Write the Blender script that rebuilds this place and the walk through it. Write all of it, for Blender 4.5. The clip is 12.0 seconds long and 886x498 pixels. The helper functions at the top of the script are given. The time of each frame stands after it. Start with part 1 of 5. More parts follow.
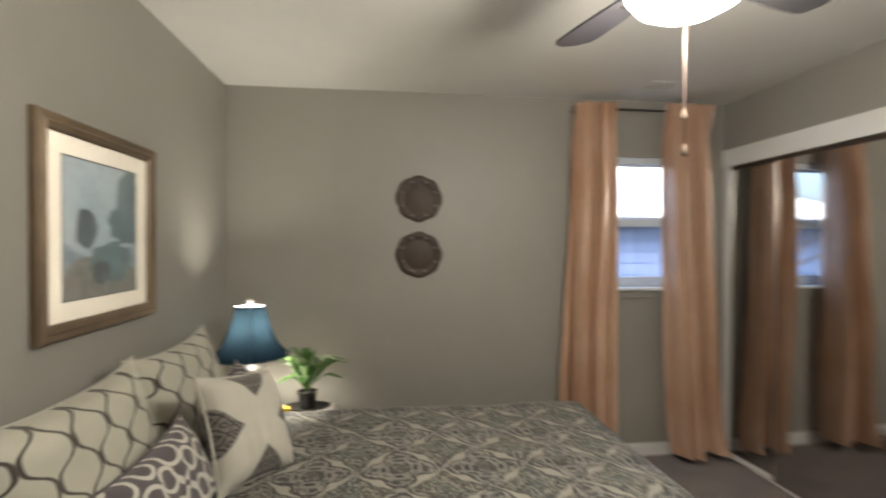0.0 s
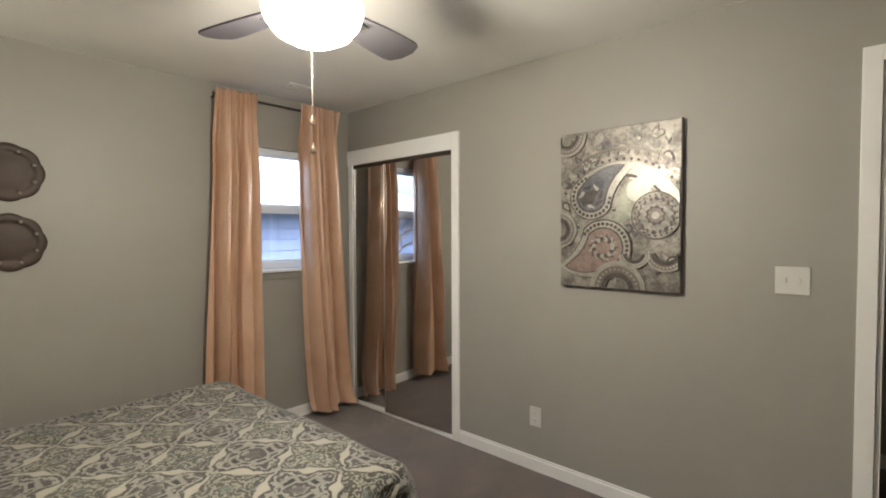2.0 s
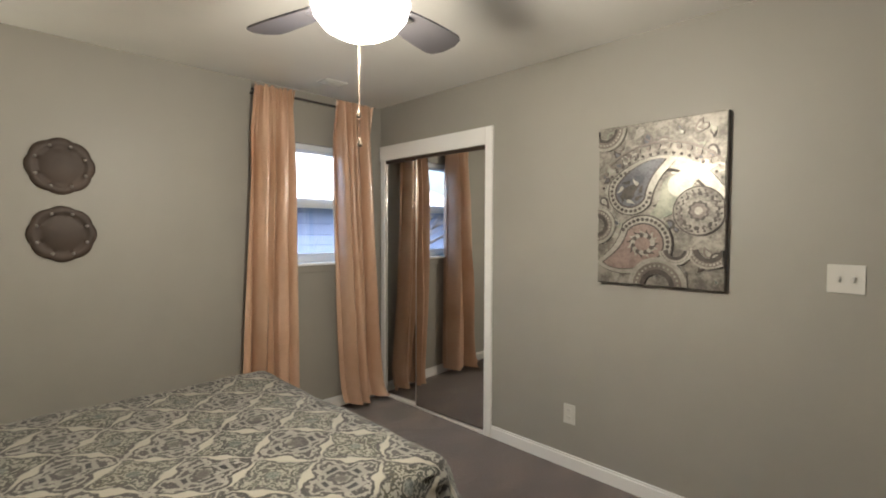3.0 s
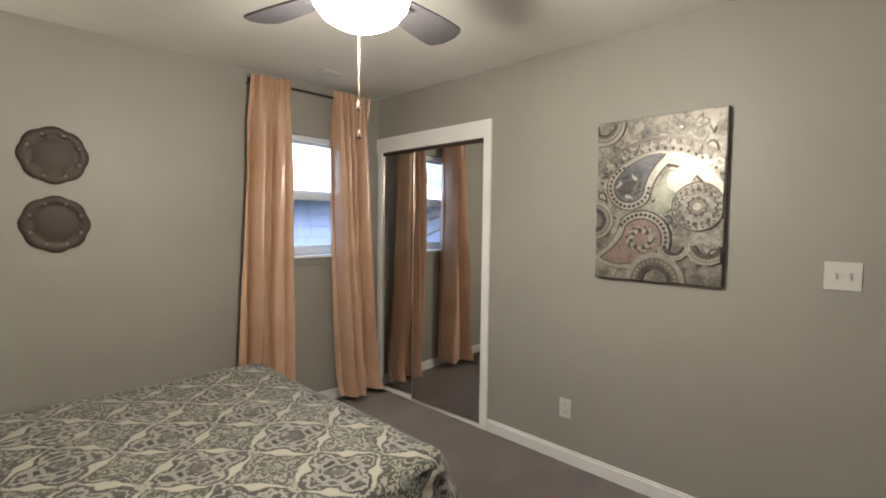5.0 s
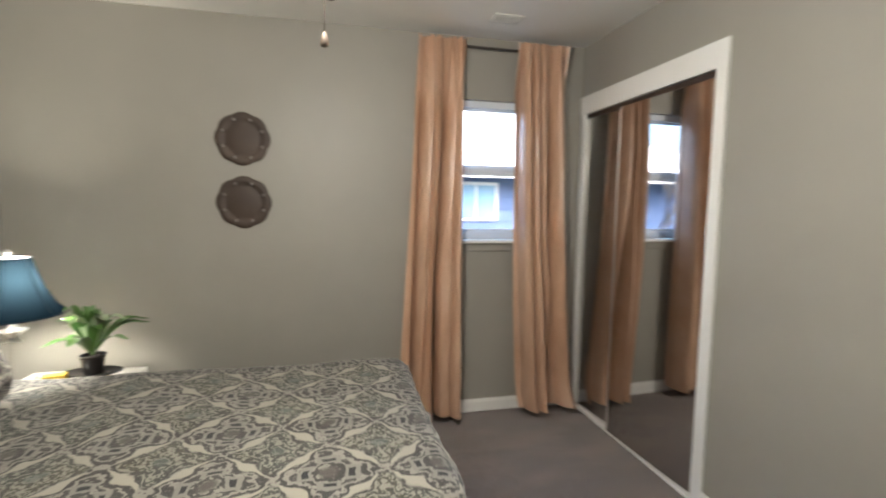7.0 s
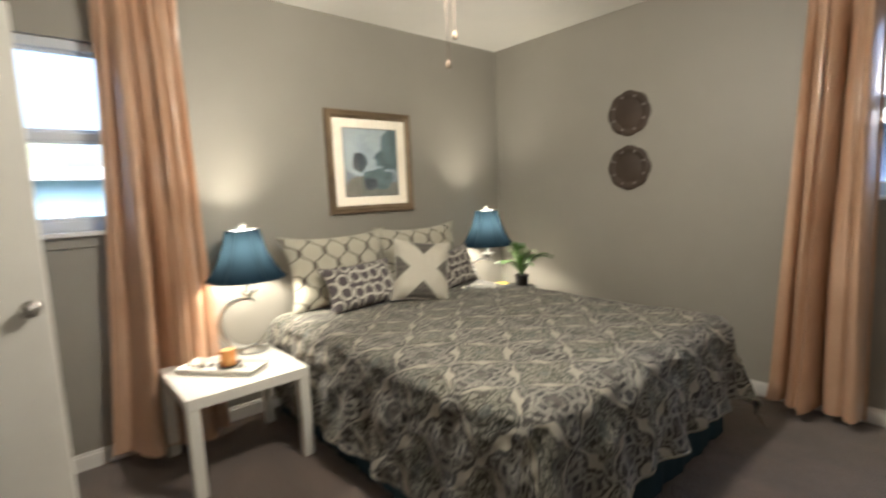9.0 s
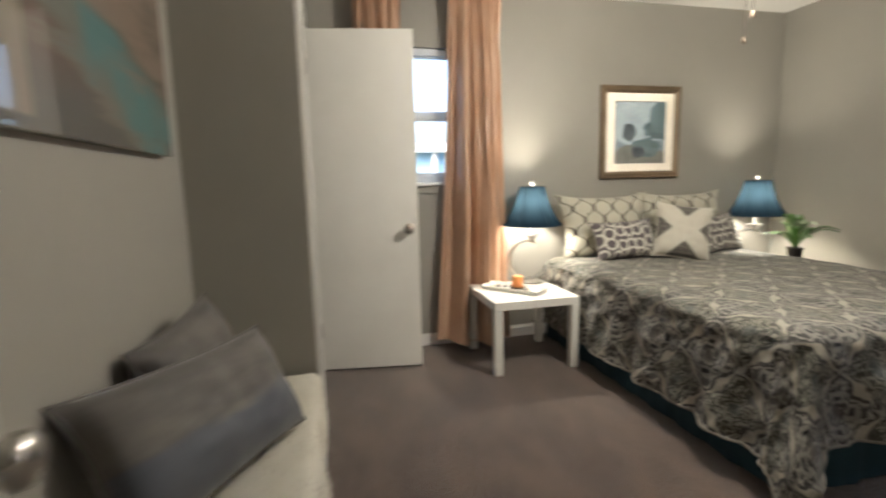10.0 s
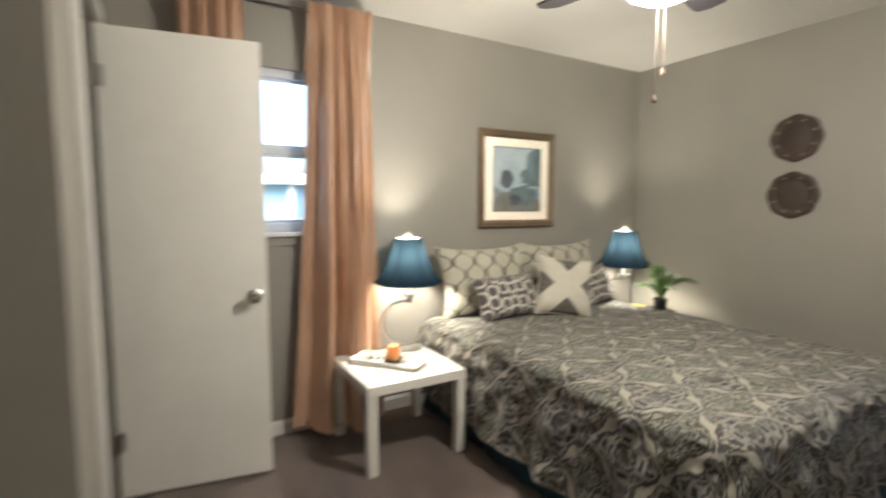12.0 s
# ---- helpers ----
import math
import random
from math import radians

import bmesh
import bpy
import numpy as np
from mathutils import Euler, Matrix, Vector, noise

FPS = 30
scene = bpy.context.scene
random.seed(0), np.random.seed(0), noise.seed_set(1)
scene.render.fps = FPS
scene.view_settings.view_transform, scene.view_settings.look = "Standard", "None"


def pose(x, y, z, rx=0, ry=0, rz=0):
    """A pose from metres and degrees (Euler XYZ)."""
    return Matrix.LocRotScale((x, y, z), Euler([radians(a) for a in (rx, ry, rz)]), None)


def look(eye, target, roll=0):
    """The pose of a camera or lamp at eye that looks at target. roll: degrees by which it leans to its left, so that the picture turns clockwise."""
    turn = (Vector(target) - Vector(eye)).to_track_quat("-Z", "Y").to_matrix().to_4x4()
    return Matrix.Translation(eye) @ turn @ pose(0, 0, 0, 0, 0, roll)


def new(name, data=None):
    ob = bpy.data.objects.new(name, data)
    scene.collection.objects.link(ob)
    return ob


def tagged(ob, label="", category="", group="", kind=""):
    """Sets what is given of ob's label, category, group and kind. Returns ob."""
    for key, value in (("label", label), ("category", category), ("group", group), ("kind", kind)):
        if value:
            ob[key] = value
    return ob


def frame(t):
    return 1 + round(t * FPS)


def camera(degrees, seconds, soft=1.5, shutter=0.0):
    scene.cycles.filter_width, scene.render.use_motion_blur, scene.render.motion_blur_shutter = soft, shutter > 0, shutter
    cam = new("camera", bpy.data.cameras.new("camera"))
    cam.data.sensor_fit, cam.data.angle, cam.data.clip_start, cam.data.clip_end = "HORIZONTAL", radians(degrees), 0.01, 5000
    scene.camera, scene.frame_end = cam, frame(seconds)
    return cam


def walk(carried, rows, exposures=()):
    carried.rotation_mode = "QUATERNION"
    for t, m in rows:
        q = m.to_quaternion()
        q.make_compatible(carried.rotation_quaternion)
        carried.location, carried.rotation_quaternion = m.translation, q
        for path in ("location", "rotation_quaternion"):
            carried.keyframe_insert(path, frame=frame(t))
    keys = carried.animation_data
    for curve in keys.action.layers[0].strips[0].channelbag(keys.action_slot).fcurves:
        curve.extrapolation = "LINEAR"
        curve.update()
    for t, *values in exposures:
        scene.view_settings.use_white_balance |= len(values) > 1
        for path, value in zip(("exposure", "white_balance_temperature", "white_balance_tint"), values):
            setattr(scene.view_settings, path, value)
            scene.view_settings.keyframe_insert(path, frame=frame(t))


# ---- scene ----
cam = camera(85.7, 12.0, soft=1.9, shutter=0.6)
PATH = [
    (0, (1.001, -3.1, 1.453), (1.23, -1.114, 1.43), 0.2),
    (0.5, (0.814, -3.193, 1.444), (1.687, -1.396, 1.352), 0.1),
    (1, (0.812, -3.247, 1.407), (2.058, -1.686, 1.303), 0.6),
    (1.5, (0.866, -3.283, 1.425), (2.298, -1.889, 1.348), 0.0),
    (2, (0.884, -3.311, 1.418), (2.362, -1.965, 1.354), -0.2),
    (2.5, (0.846, -3.298, 1.421), (2.287, -1.913, 1.34), -0.2),
    (3, (0.842, -3.266, 1.407), (2.25, -1.848, 1.329), 0.2),
    (5, (0.841, -3.25, 1.411), (2.262, -1.846, 1.303), 0.7),
    (5.5, (0.873, -3.221, 1.374), (2.23, -1.755, 1.273), 0.4),
    (6, (1.053, -3.165, 1.382), (2.238, -1.561, 1.233), -0.4),
    (6.5, (1.353, -3.054, 1.356), (2.276, -1.288, 1.187), -0.1),
    (7, (1.686, -2.979, 1.377), (2.144, -1.041, 1.196), 0.8),
    (7.2, (1.839, -2.971, 1.386), (2.059, -0.99, 1.216), 0.8),
    (8.8, (2.749, -3.076, 1.286), (1.346, -1.668, 1.069), -2.5),
    (9, (2.845, -3.138, 1.262), (1.345, -1.84, 1.032), -2.6),
    (9.5, (2.992, -3.372, 1.142), (1.228, -2.456, 0.903), -2.7),
    (10, (3.258, -3.649, 1.163), (1.333, -3.183, 0.884), -1.4),
    (10.5, (3.356, -3.684, 1.23), (1.384, -3.484, 0.961), -1.5),
    (11, (3.382, -3.66, 1.249), (1.406, -3.44, 1.032), -0.9),
    (11.5, (3.168, -3.609, 1.271), (1.236, -3.139, 1.053), -0.7),
    (12, (2.746, -3.515, 1.309), (1.025, -2.512, 1.128), 0.1),
]
# stops, kelvin and tint of the filming camera, which shifts its white balance as it turns
EXPOSURES = [(0.0, 2.26, 5650, 10), (1.5, 2.53, 5600, 10), (2.3, 2.53, 5850, 10), (3.2, 2.53, 5800, 10), (5.0, 2.55, 5750, 10), (6.5, 2.68, 5500, 10),
             (7.2, 2.69, 5500, 10), (8.8, 2.41, 5850, 10), (9.5, 2.63, 5850, 10), (10.5, 2.53, 5500, 10), (11.2, 2.53, 5400, 10), (12.0, 2.59, 5700, 10)]
walk(cam, [(t, look(eye, target, roll)) for t, eye, target, roll in PATH], EXPOSURES)

# world: an overcast late afternoon
world = bpy.data.worlds.new("overcast")
scene.world = world
world.use_nodes = True
wn = world.node_tree
sky = wn.nodes.new("ShaderNodeTexSky")
sky.sky_type, sky.sun_disc = "NISHITA", False
sky.sun_elevation, sky.sun_rotation = radians(44.3), radians(139.4)
sky.air_density, sky.dust_density = 1.0, 6.0
wn.nodes["Background"].inputs["Strength"].default_value = 0.15
wn.links.new(sky.outputs[0], wn.nodes["Background"].inputs["Color"])
sun = new("sun", bpy.data.lights.new("sun", "SUN"))
sun.data.energy, sun.data.angle, sun.data.color = 0.7, radians(20), (1.0, 0.96, 0.90)
sun.matrix_world = look((6, -7, 9), (0, 0, 0))

# lamps of the room: warm bulbs in the ceiling fan's bowl and under both lamp shades
FAN = (1.69, -2.06)
LAMP_S, LAMP_N = (0.20, -2.27), (0.27, -0.45)


def bulb(name, place, watts, radius, color):
    ob = new(name, bpy.data.lights.new(name, "POINT"))
    ob.data.energy, ob.data.shadow_soft_size, ob.data.color = watts, radius, color
    ob.location = place
    return ob


bulb("fan_bulb_light", (FAN[0], FAN[1], 1.93), 12.3, 0.09, (1.0, 0.855, 0.64))
bulb("table_lamp_bulb_light", (*LAMP_S, 1.000), 7.4, 0.045, (1.0, 0.855, 0.63))
bulb("table_lamp_bulb_light", (*LAMP_N, 1.000), 7.4, 0.045, (1.0, 0.855, 0.63))

# added unseen blue area lamps over each window's head, boosting the sky's light indoors
for place, target, watts in (((2.655, 0.62, 2.62), (2.3, -1.2, 0.5), 7.0), ((-0.62, -2.945, 2.62), (1.3, -3.1, 0.4), 3.6)):
    ob = new("window_fill_light", bpy.data.lights.new("window_fill_light", "AREA"))
    ob.data.energy, ob.data.size, ob.data.color = watts, 0.9, (0.36, 0.62, 1.0)
    ob.matrix_world = look(place, target)


# ---- materials ----
class Nodes:
    """A short way to write node trees."""

    def __init__(self, name):
        self.m = bpy.data.materials.new(name)
        self.m.use_nodes = True
        self.t = self.m.node_tree
        self.p = self.t.nodes["Principled BSDF"]

    def put(self, socket, value):
        if isinstance(value, bpy.types.NodeSocket):
            self.t.links.new(value, socket)
        elif isinstance(value, tuple) and len(value) == 3 and socket.type == "RGBA":
            socket.default_value = (*value, 1)
        else:
            socket.default_value = value

    def node(self, kind, **values):
        n = self.t.nodes.new("ShaderNode" + kind)
        for key, value in values.items():
            self.put(n.inputs[key.replace("_", " ")], value)
        return n

    def math(self, op, a, b=0.0, c=0.0):
        n = self.t.nodes.new("ShaderNodeMath")
        n.operation = op
        for socket, value in zip(n.inputs, (a, b, c)):
            self.put(socket, value)
        return n.outputs[0]

    def coords(self, kind="Object"):
        return self.t.nodes.new("ShaderNodeTexCoord").outputs[kind]

    def scaled(self, vec, x, y, z):
        n = self.t.nodes.new("ShaderNodeMapping")
        self.put(n.inputs["Vector"], vec)
        n.inputs["Scale"].default_value = (x, y, z)
        return n.outputs[0]

    def xyz(self, vec):
        n = self.t.nodes.new("ShaderNodeSeparateXYZ")
        self.put(n.inputs[0], vec)
        return n.outputs

    def noise(self, vec, scale, detail=3.0, rough=0.55):
        return self.node("TexNoise", Vector=vec, Scale=scale, Detail=detail, Roughness=rough).outputs[0]

    def mix(self, f, a, b):
        n = self.t.nodes.new("ShaderNodeMix")
        n.data_type = "RGBA"
        self.put(n.inputs[0], f)
        self.put(n.inputs[6], a)
        self.put(n.inputs[7], b)
        return n.outputs[2]

    def step(self, v, lo, hi):
        n = self.t.nodes.new("ShaderNodeMapRange")
        n.interpolation_type = "SMOOTHSTEP"
        self.put(n.inputs[0], v)
        n.inputs[1].default_value, n.inputs[2].default_value = lo, hi
        return n.outputs[0]

    def bump(self, height, strength, distance):
        n = self.node("Bump", Height=height, Strength=strength, Distance=distance)
        self.put(self.p.inputs["Normal"], n.outputs[0])

    def set(self, **values):
        for key, value in values.items():
            self.put(self.p.inputs[key.replace("_", " ")], value)
        return self.m


def plain(name, color, rough=0.5, metal=0.0, vary=0.10, grain=60.0, relief=0.1, depth=0.002, **more):
    """A surface with fine grain and broad, faint unevenness."""
    n = Nodes(name)
    v = n.coords()
    broad, fine = n.noise(v, 2.3, 4), n.noise(v, grain, 3)
    dark = tuple(c * (1 - vary) for c in color)
    light = tuple(min(1, c * (1 + vary * 0.6)) for c in color)
    c = n.mix(n.step(broad, 0.3, 0.7), dark, light)
    c = n.mix(n.math("MULTIPLY", fine, vary), c, tuple(x * 0.7 for x in color))
    n.bump(fine, relief, depth)
    r = n.math("MULTIPLY_ADD", broad, 0.12, rough - 0.06)
    return n.set(Base_Color=c, Roughness=r, Metallic=metal, **more)


WALL = plain("greige_wall_paint", (0.318, 0.302, 0.265), 0.5, vary=0.03, grain=140, relief=0.10, depth=0.0012)
CEIL = plain("white_ceiling_paint", (0.74, 0.72, 0.67), 0.7, vary=0.03, grain=90, relief=0.15, depth=0.002)
WHITE = plain("white_gloss_paint", (0.82, 0.81, 0.78), 0.35, vary=0.04, grain=40, relief=0.04, depth=0.001)
DOORW = plain("cream_door_paint", (0.90, 0.885, 0.83), 0.38, vary=0.04, grain=35, relief=0.05, depth=0.001)
# the entry door's even base colour, less than half as light as DOORW
ENTRYW = plain("greige_door_tone", (0.43, 0.415, 0.37), 0.4, vary=0.04, grain=35, relief=0.05, depth=0.001)
LACK = plain("white_table_laminate", (0.80, 0.78, 0.72), 0.3, vary=0.03, grain=30, relief=0.02, depth=0.001)
VINYL = plain("white_window_vinyl", (0.70, 0.73, 0.77), 0.4, vary=0.03)
PLASTIC = plain("white_plastic", (0.60, 0.59, 0.55), 0.35, vary=0.02)
NICKEL = plain("brushed_nickel", (0.55, 0.53, 0.50), 0.28, 1.0, vary=0.06, grain=200, relief=0.03)
STEEL = plain("satin_silver_metal", (0.60, 0.58, 0.54), 0.33, 1.0, vary=0.08, grain=120, relief=0.05)
BLACK = plain("black_ceramic", (0.025, 0.022, 0.02), 0.3, vary=0.2)
DARKMETAL = plain("dark_rod_metal", (0.08, 0.07, 0.065), 0.4, 0.6)
BLADE = plain("dark_walnut_blade", (0.045, 0.042, 0.045), 0.5, vary=0.25, grain=25)
BRONZE = plain("bronze_openwork_metal", (0.064, 0.044, 0.032), 0.55, 0.25, vary=0.3, grain=50)
FOB = plain("worn_brass_fob", (0.14, 0.105, 0.075), 0.45)
PEARL = plain("pale_bead_inlay", (0.22, 0.20, 0.18), 0.35, 0.3)
FRAME = plain("antiqued_gold_frame", (0.22, 0.16, 0.10), 0.42, 0.35, vary=0.35, grain=70, relief=0.3)
MAT = plain("ivory_picture_mat", (0.74, 0.68, 0.57), 0.8, vary=0.03)
SKIRT = plain("dark_teal_bed_skirt", (0.012, 0.045, 0.065), 0.85, vary=0.2, grain=300)
MATTRESS = plain("white_mattress_ticking", (0.6, 0.6, 0.58), 0.9)
WAX = plain("orange_candle_wax", (0.72, 0.33, 0.10), 0.4, vary=0.12, Subsurface_Weight=0.3)
TRAY = plain("white_glazed_tray", (0.78, 0.76, 0.71), 0.22, vary=0.03)
YELLOW = plain("yellow_card", (0.75, 0.52, 0.06), 0.6)
LEAF = plain("glossy_green_leaf", (0.11, 0.22, 0.05), 0.35, vary=0.55, grain=18)
LEAFV = plain("variegated_pale_leaf", (0.40, 0.48, 0.30), 0.4, vary=0.4, grain=18)
SOIL = plain("potting_soil", (0.035, 0.025, 0.018), 0.95, vary=0.4)
BENCHWOOD = plain("dark_bench_wood", (0.05, 0.035, 0.03), 0.5, vary=0.3)
PEBBLE = plain("grey_pebble", (0.26, 0.24, 0.21), 0.5, vary=0.3)
CREAM = plain("cream_cotton", (0.66, 0.62, 0.52), 0.85, vary=0.06, grain=240)


def fur_material():
    """White fur whose hairs pass light on to each other."""
    n = Nodes("white_fur")
    v = n.coords()
    c = n.mix(n.noise(v, 9, 3), (0.86, 0.83, 0.75), (0.93, 0.91, 0.84))
    n.set(Base_Color=c, Roughness=0.95)
    through_light = n.node("BsdfTranslucent", Color=c)
    mix = n.node("MixShader", Fac=0.5)
    n.t.links.new(n.p.outputs[0], mix.inputs[1])
    n.t.links.new(through_light.outputs[0], mix.inputs[2])
    n.t.links.new(mix.outputs[0], n.t.nodes["Material Output"].inputs["Surface"])
    return n.m


def carpet_material():
    n = Nodes("mauve_brown_carpet")
    v = n.coords()
    tuft = n.node("TexVoronoi", Vector=v, Scale=210.0).outputs[0]
    fine, broad = n.noise(v, 120, 4), n.noise(n.scaled(v, 0.8, 1.7, 1), 3.4, 5)
    c = n.mix(n.step(broad, 0.34, 0.68), (0.088, 0.055, 0.038), (0.205, 0.138, 0.098))
    c = n.mix(n.step(fine, 0.3, 0.75), (0.072, 0.050, 0.040), c)
    n.bump(n.math("ADD", tuft, n.math("MULTIPLY", broad, 2.0)), 0.7, 0.006)
    return n.set(Base_Color=c, Roughness=0.95, Sheen_Weight=0.35)


def satin_material():
    """Coppery curtain satin with fine horizontal slubs."""
    n = Nodes("copper_curtain_satin")
    v = n.coords()
    slub = n.noise(n.scaled(v, 6, 6, 90), 4.0, 3)
    broad = n.noise(v, 3.0, 4)
    crease = n.noise(n.scaled(v, 30, 30, 1.5), 1.0, 3)
    c = n.mix(n.step(broad, 0.3, 0.7), (0.58, 0.358, 0.225), (0.70, 0.470, 0.322))
    c = n.mix(n.math("MULTIPLY", slub, 0.35), c, (0.42, 0.245, 0.145))
    n.bump(n.math("ADD", slub, n.math("MULTIPLY", crease, 2.5)), 0.22, 0.004)
    n.set(Base_Color=c, Roughness=0.32, Metallic=0.0, Specular_IOR_Level=1.0, Coat_Weight=0.7, Coat_Roughness=0.20)
    through_light = n.node("BsdfTranslucent", Color=c)
    mix = n.node("MixShader", Fac=0.12)
    n.t.links.new(n.p.outputs[0], mix.inputs[1])
    n.t.links.new(through_light.outputs[0], mix.inputs[2])
    n.t.links.new(mix.outputs[0], n.t.nodes["Material Output"].inputs["Surface"])
    return n.m


def comforter_material():
    """Ivory barbed trellis round grey-green medallions, with dark petals between them."""
    n = Nodes("trellis_medallion_comforter")
    uv = n.coords("UV")
    wob = n.node("TexNoise", Vector=uv, Scale=11.0, Detail=2.0)
    add = n.t.nodes.new("ShaderNodeVectorMath")
    add.operation = "MULTIPLY_ADD"
    n.t.links.new(wob.outputs["Color"], add.inputs[0])
    add.inputs[1].default_value = (0.044, 0.044, 0)
    n.t.links.new(uv, add.inputs[2])
    x, y, _ = n.xyz(add.outputs[0])
    k = 2 * math.pi / 0.316
    ax, ay = n.math("MULTIPLY", n.math("SUBTRACT", x, 1.472), k), n.math("MULTIPLY", n.math("ADD", y, 0.114), k)
    cx, cy = n.math("COSINE", ax), n.math("COSINE", ay)
    c3 = n.math("ADD", n.math("COSINE", n.math("MULTIPLY", ax, 3.0)), n.math("COSINE", n.math("MULTIPLY", ay, 3.0)))
    f = n.math("MULTIPLY_ADD", c3, 0.22, n.math("ADD", cx, cy))
    for times, size, shift in ((2.0, 0.02, 0.04), (4.0, 0.085, -0.17)):
        wave = n.math("ADD", n.math("COSINE", n.math("MULTIPLY", ax, times)), n.math("COSINE", n.math("MULTIPLY", ay, times)))
        f = n.math("ADD", f, n.math("MULTIPLY_ADD", wave, size, shift))
    edge = n.math("ABSOLUTE", n.math("ADD", f, 0.04))
    cross = n.step(n.math("ABSOLUTE", n.math("SUBTRACT", cx, cy)), 1.5, 2.0)
    line = n.math("SUBTRACT", 1.0, n.step(n.math("MULTIPLY_ADD", cross, 0.25, edge), 0.15, 0.26))
    rim = n.math("SUBTRACT", 1.0, n.step(n.math("ABSOLUTE", n.math("SUBTRACT", edge, 0.34)), 0.05, 0.12))
    inside = n.step(f, 0.2, 0.5)
    fine = n.noise(uv, 34, 2)
    curl = n.math("SINE", n.math("MULTIPLY_ADD", fine, 24.0, n.math("MULTIPLY", f, 6.5)))
    petals = n.math("SINE", n.math("MULTIPLY_ADD", n.noise(uv, 36, 2), 15.0, n.math("MULTIPLY", f, 8.0)))
    hue = n.noise(uv, 3.2, 2)
    green = n.mix(n.step(hue, 0.42, 0.60), (0.090, 0.098, 0.082), (0.115, 0.103, 0.060))
    medal = n.mix(n.step(curl, 0.0, 0.45), green, (0.40, 0.385, 0.32))
    medal = n.mix(n.step(curl, -0.85, -0.45), (0.065, 0.062, 0.050), medal)
    medal = n.mix(n.math("MULTIPLY", n.step(f, 1.9, 2.3), 0.6), medal, (0.14, 0.165, 0.155))
    ground = n.mix(n.step(petals, -0.3, 0.1), (0.060, 0.054, 0.048), (0.175, 0.160, 0.138))
    ground = n.mix(n.step(petals, 0.15, 0.55), ground, (0.42, 0.40, 0.345))
    ground = n.mix(n.math("SUBTRACT", 1.0, n.step(f, -2.35, -2.0)), ground, (0.12, 0.105, 0.088))
    off = n.math("ABSOLUTE", n.math("SUBTRACT", n.math("ABSOLUTE", n.math("SUBTRACT", cx, cy)), 0.75))
    near = n.math("ADD", off, n.math("ABSOLUTE", n.math("ADD", f, 1.45)))
    ground = n.mix(n.math("SUBTRACT", 1.0, n.step(near, 0.62, 0.78)), ground, (0.36, 0.345, 0.30))
    ground = n.mix(n.math("SUBTRACT", 1.0, n.step(near, 0.24, 0.36)), ground, (0.012, 0.011, 0.014))
    c = n.mix(inside, ground, medal)
    c = n.mix(n.math("MULTIPLY", rim, 0.45), c, (0.040, 0.036, 0.032))
    c = n.mix(line, c, (0.56, 0.52, 0.42))
    c = n.mix(0.44, c, (0.006, 0.006, 0.006))
    weave = n.noise(uv, 420, 2)
    quilt = n.math("ADD", n.math("MULTIPLY", line, 0.3), n.math("MULTIPLY", weave, 0.25))
    n.bump(n.math("ADD", quilt, n.noise(uv, 16, 3)), 0.4, 0.007)
    return n.set(Base_Color=c, Roughness=0.85, Sheen_Weight=0.15)


def trellis_material(name, ground, stripe, period, lo, hi, warp, rings=0.0, patch=0.0):
    """Printed cotton: a curving trellis or scrolls in one colour on another; patch keeps it to four wedges."""
    n = Nodes(name)
    uv = n.coords("UV")
    wob = n.node("TexNoise", Vector=uv, Scale=5.0, Detail=1.0)
    add = n.t.nodes.new("ShaderNodeVectorMath")
    add.operation = "MULTIPLY_ADD"
    n.t.links.new(wob.outputs["Color"], add.inputs[0])
    add.inputs[1].default_value = (warp, warp, 0)
    n.t.links.new(uv, add.inputs[2])
    x, y, _ = n.xyz(add.outputs[0])
    k = 2 * math.pi / period
    ax, ay = n.math("MULTIPLY", x, k), n.math("MULTIPLY", y, k * 0.8)
    f = n.math("ADD", n.math("COSINE", ax), n.math("COSINE", ay))
    f = n.math("MULTIPLY_ADD", n.math("COSINE", n.math("MULTIPLY", ay, 3.0)), 0.22, f)
    v = n.math("ABSOLUTE", n.math("SINE", n.math("MULTIPLY", f, rings))) if rings else n.math("ABSOLUTE", f)
    line = n.math("SUBTRACT", 1.0, n.step(v, lo, hi))
    dirt = n.noise(uv, 7, 3)
    c = n.mix(line, n.mix(dirt, ground, tuple(q * 0.82 for q in ground)), stripe)
    if patch:
        px, py, _ = n.xyz(uv)
        d = n.math("ABSOLUTE", n.math("SUBTRACT", n.math("ABSOLUTE", px), n.math("ABSOLUTE", py)))
        c = n.mix(n.step(d, patch, patch + 0.012), (0.50, 0.475, 0.40), c)
    n.bump(n.noise(uv, 380, 2), 0.2, 0.002)
    return n.set(Base_Color=c, Roughness=0.85, Sheen_Weight=0.2)


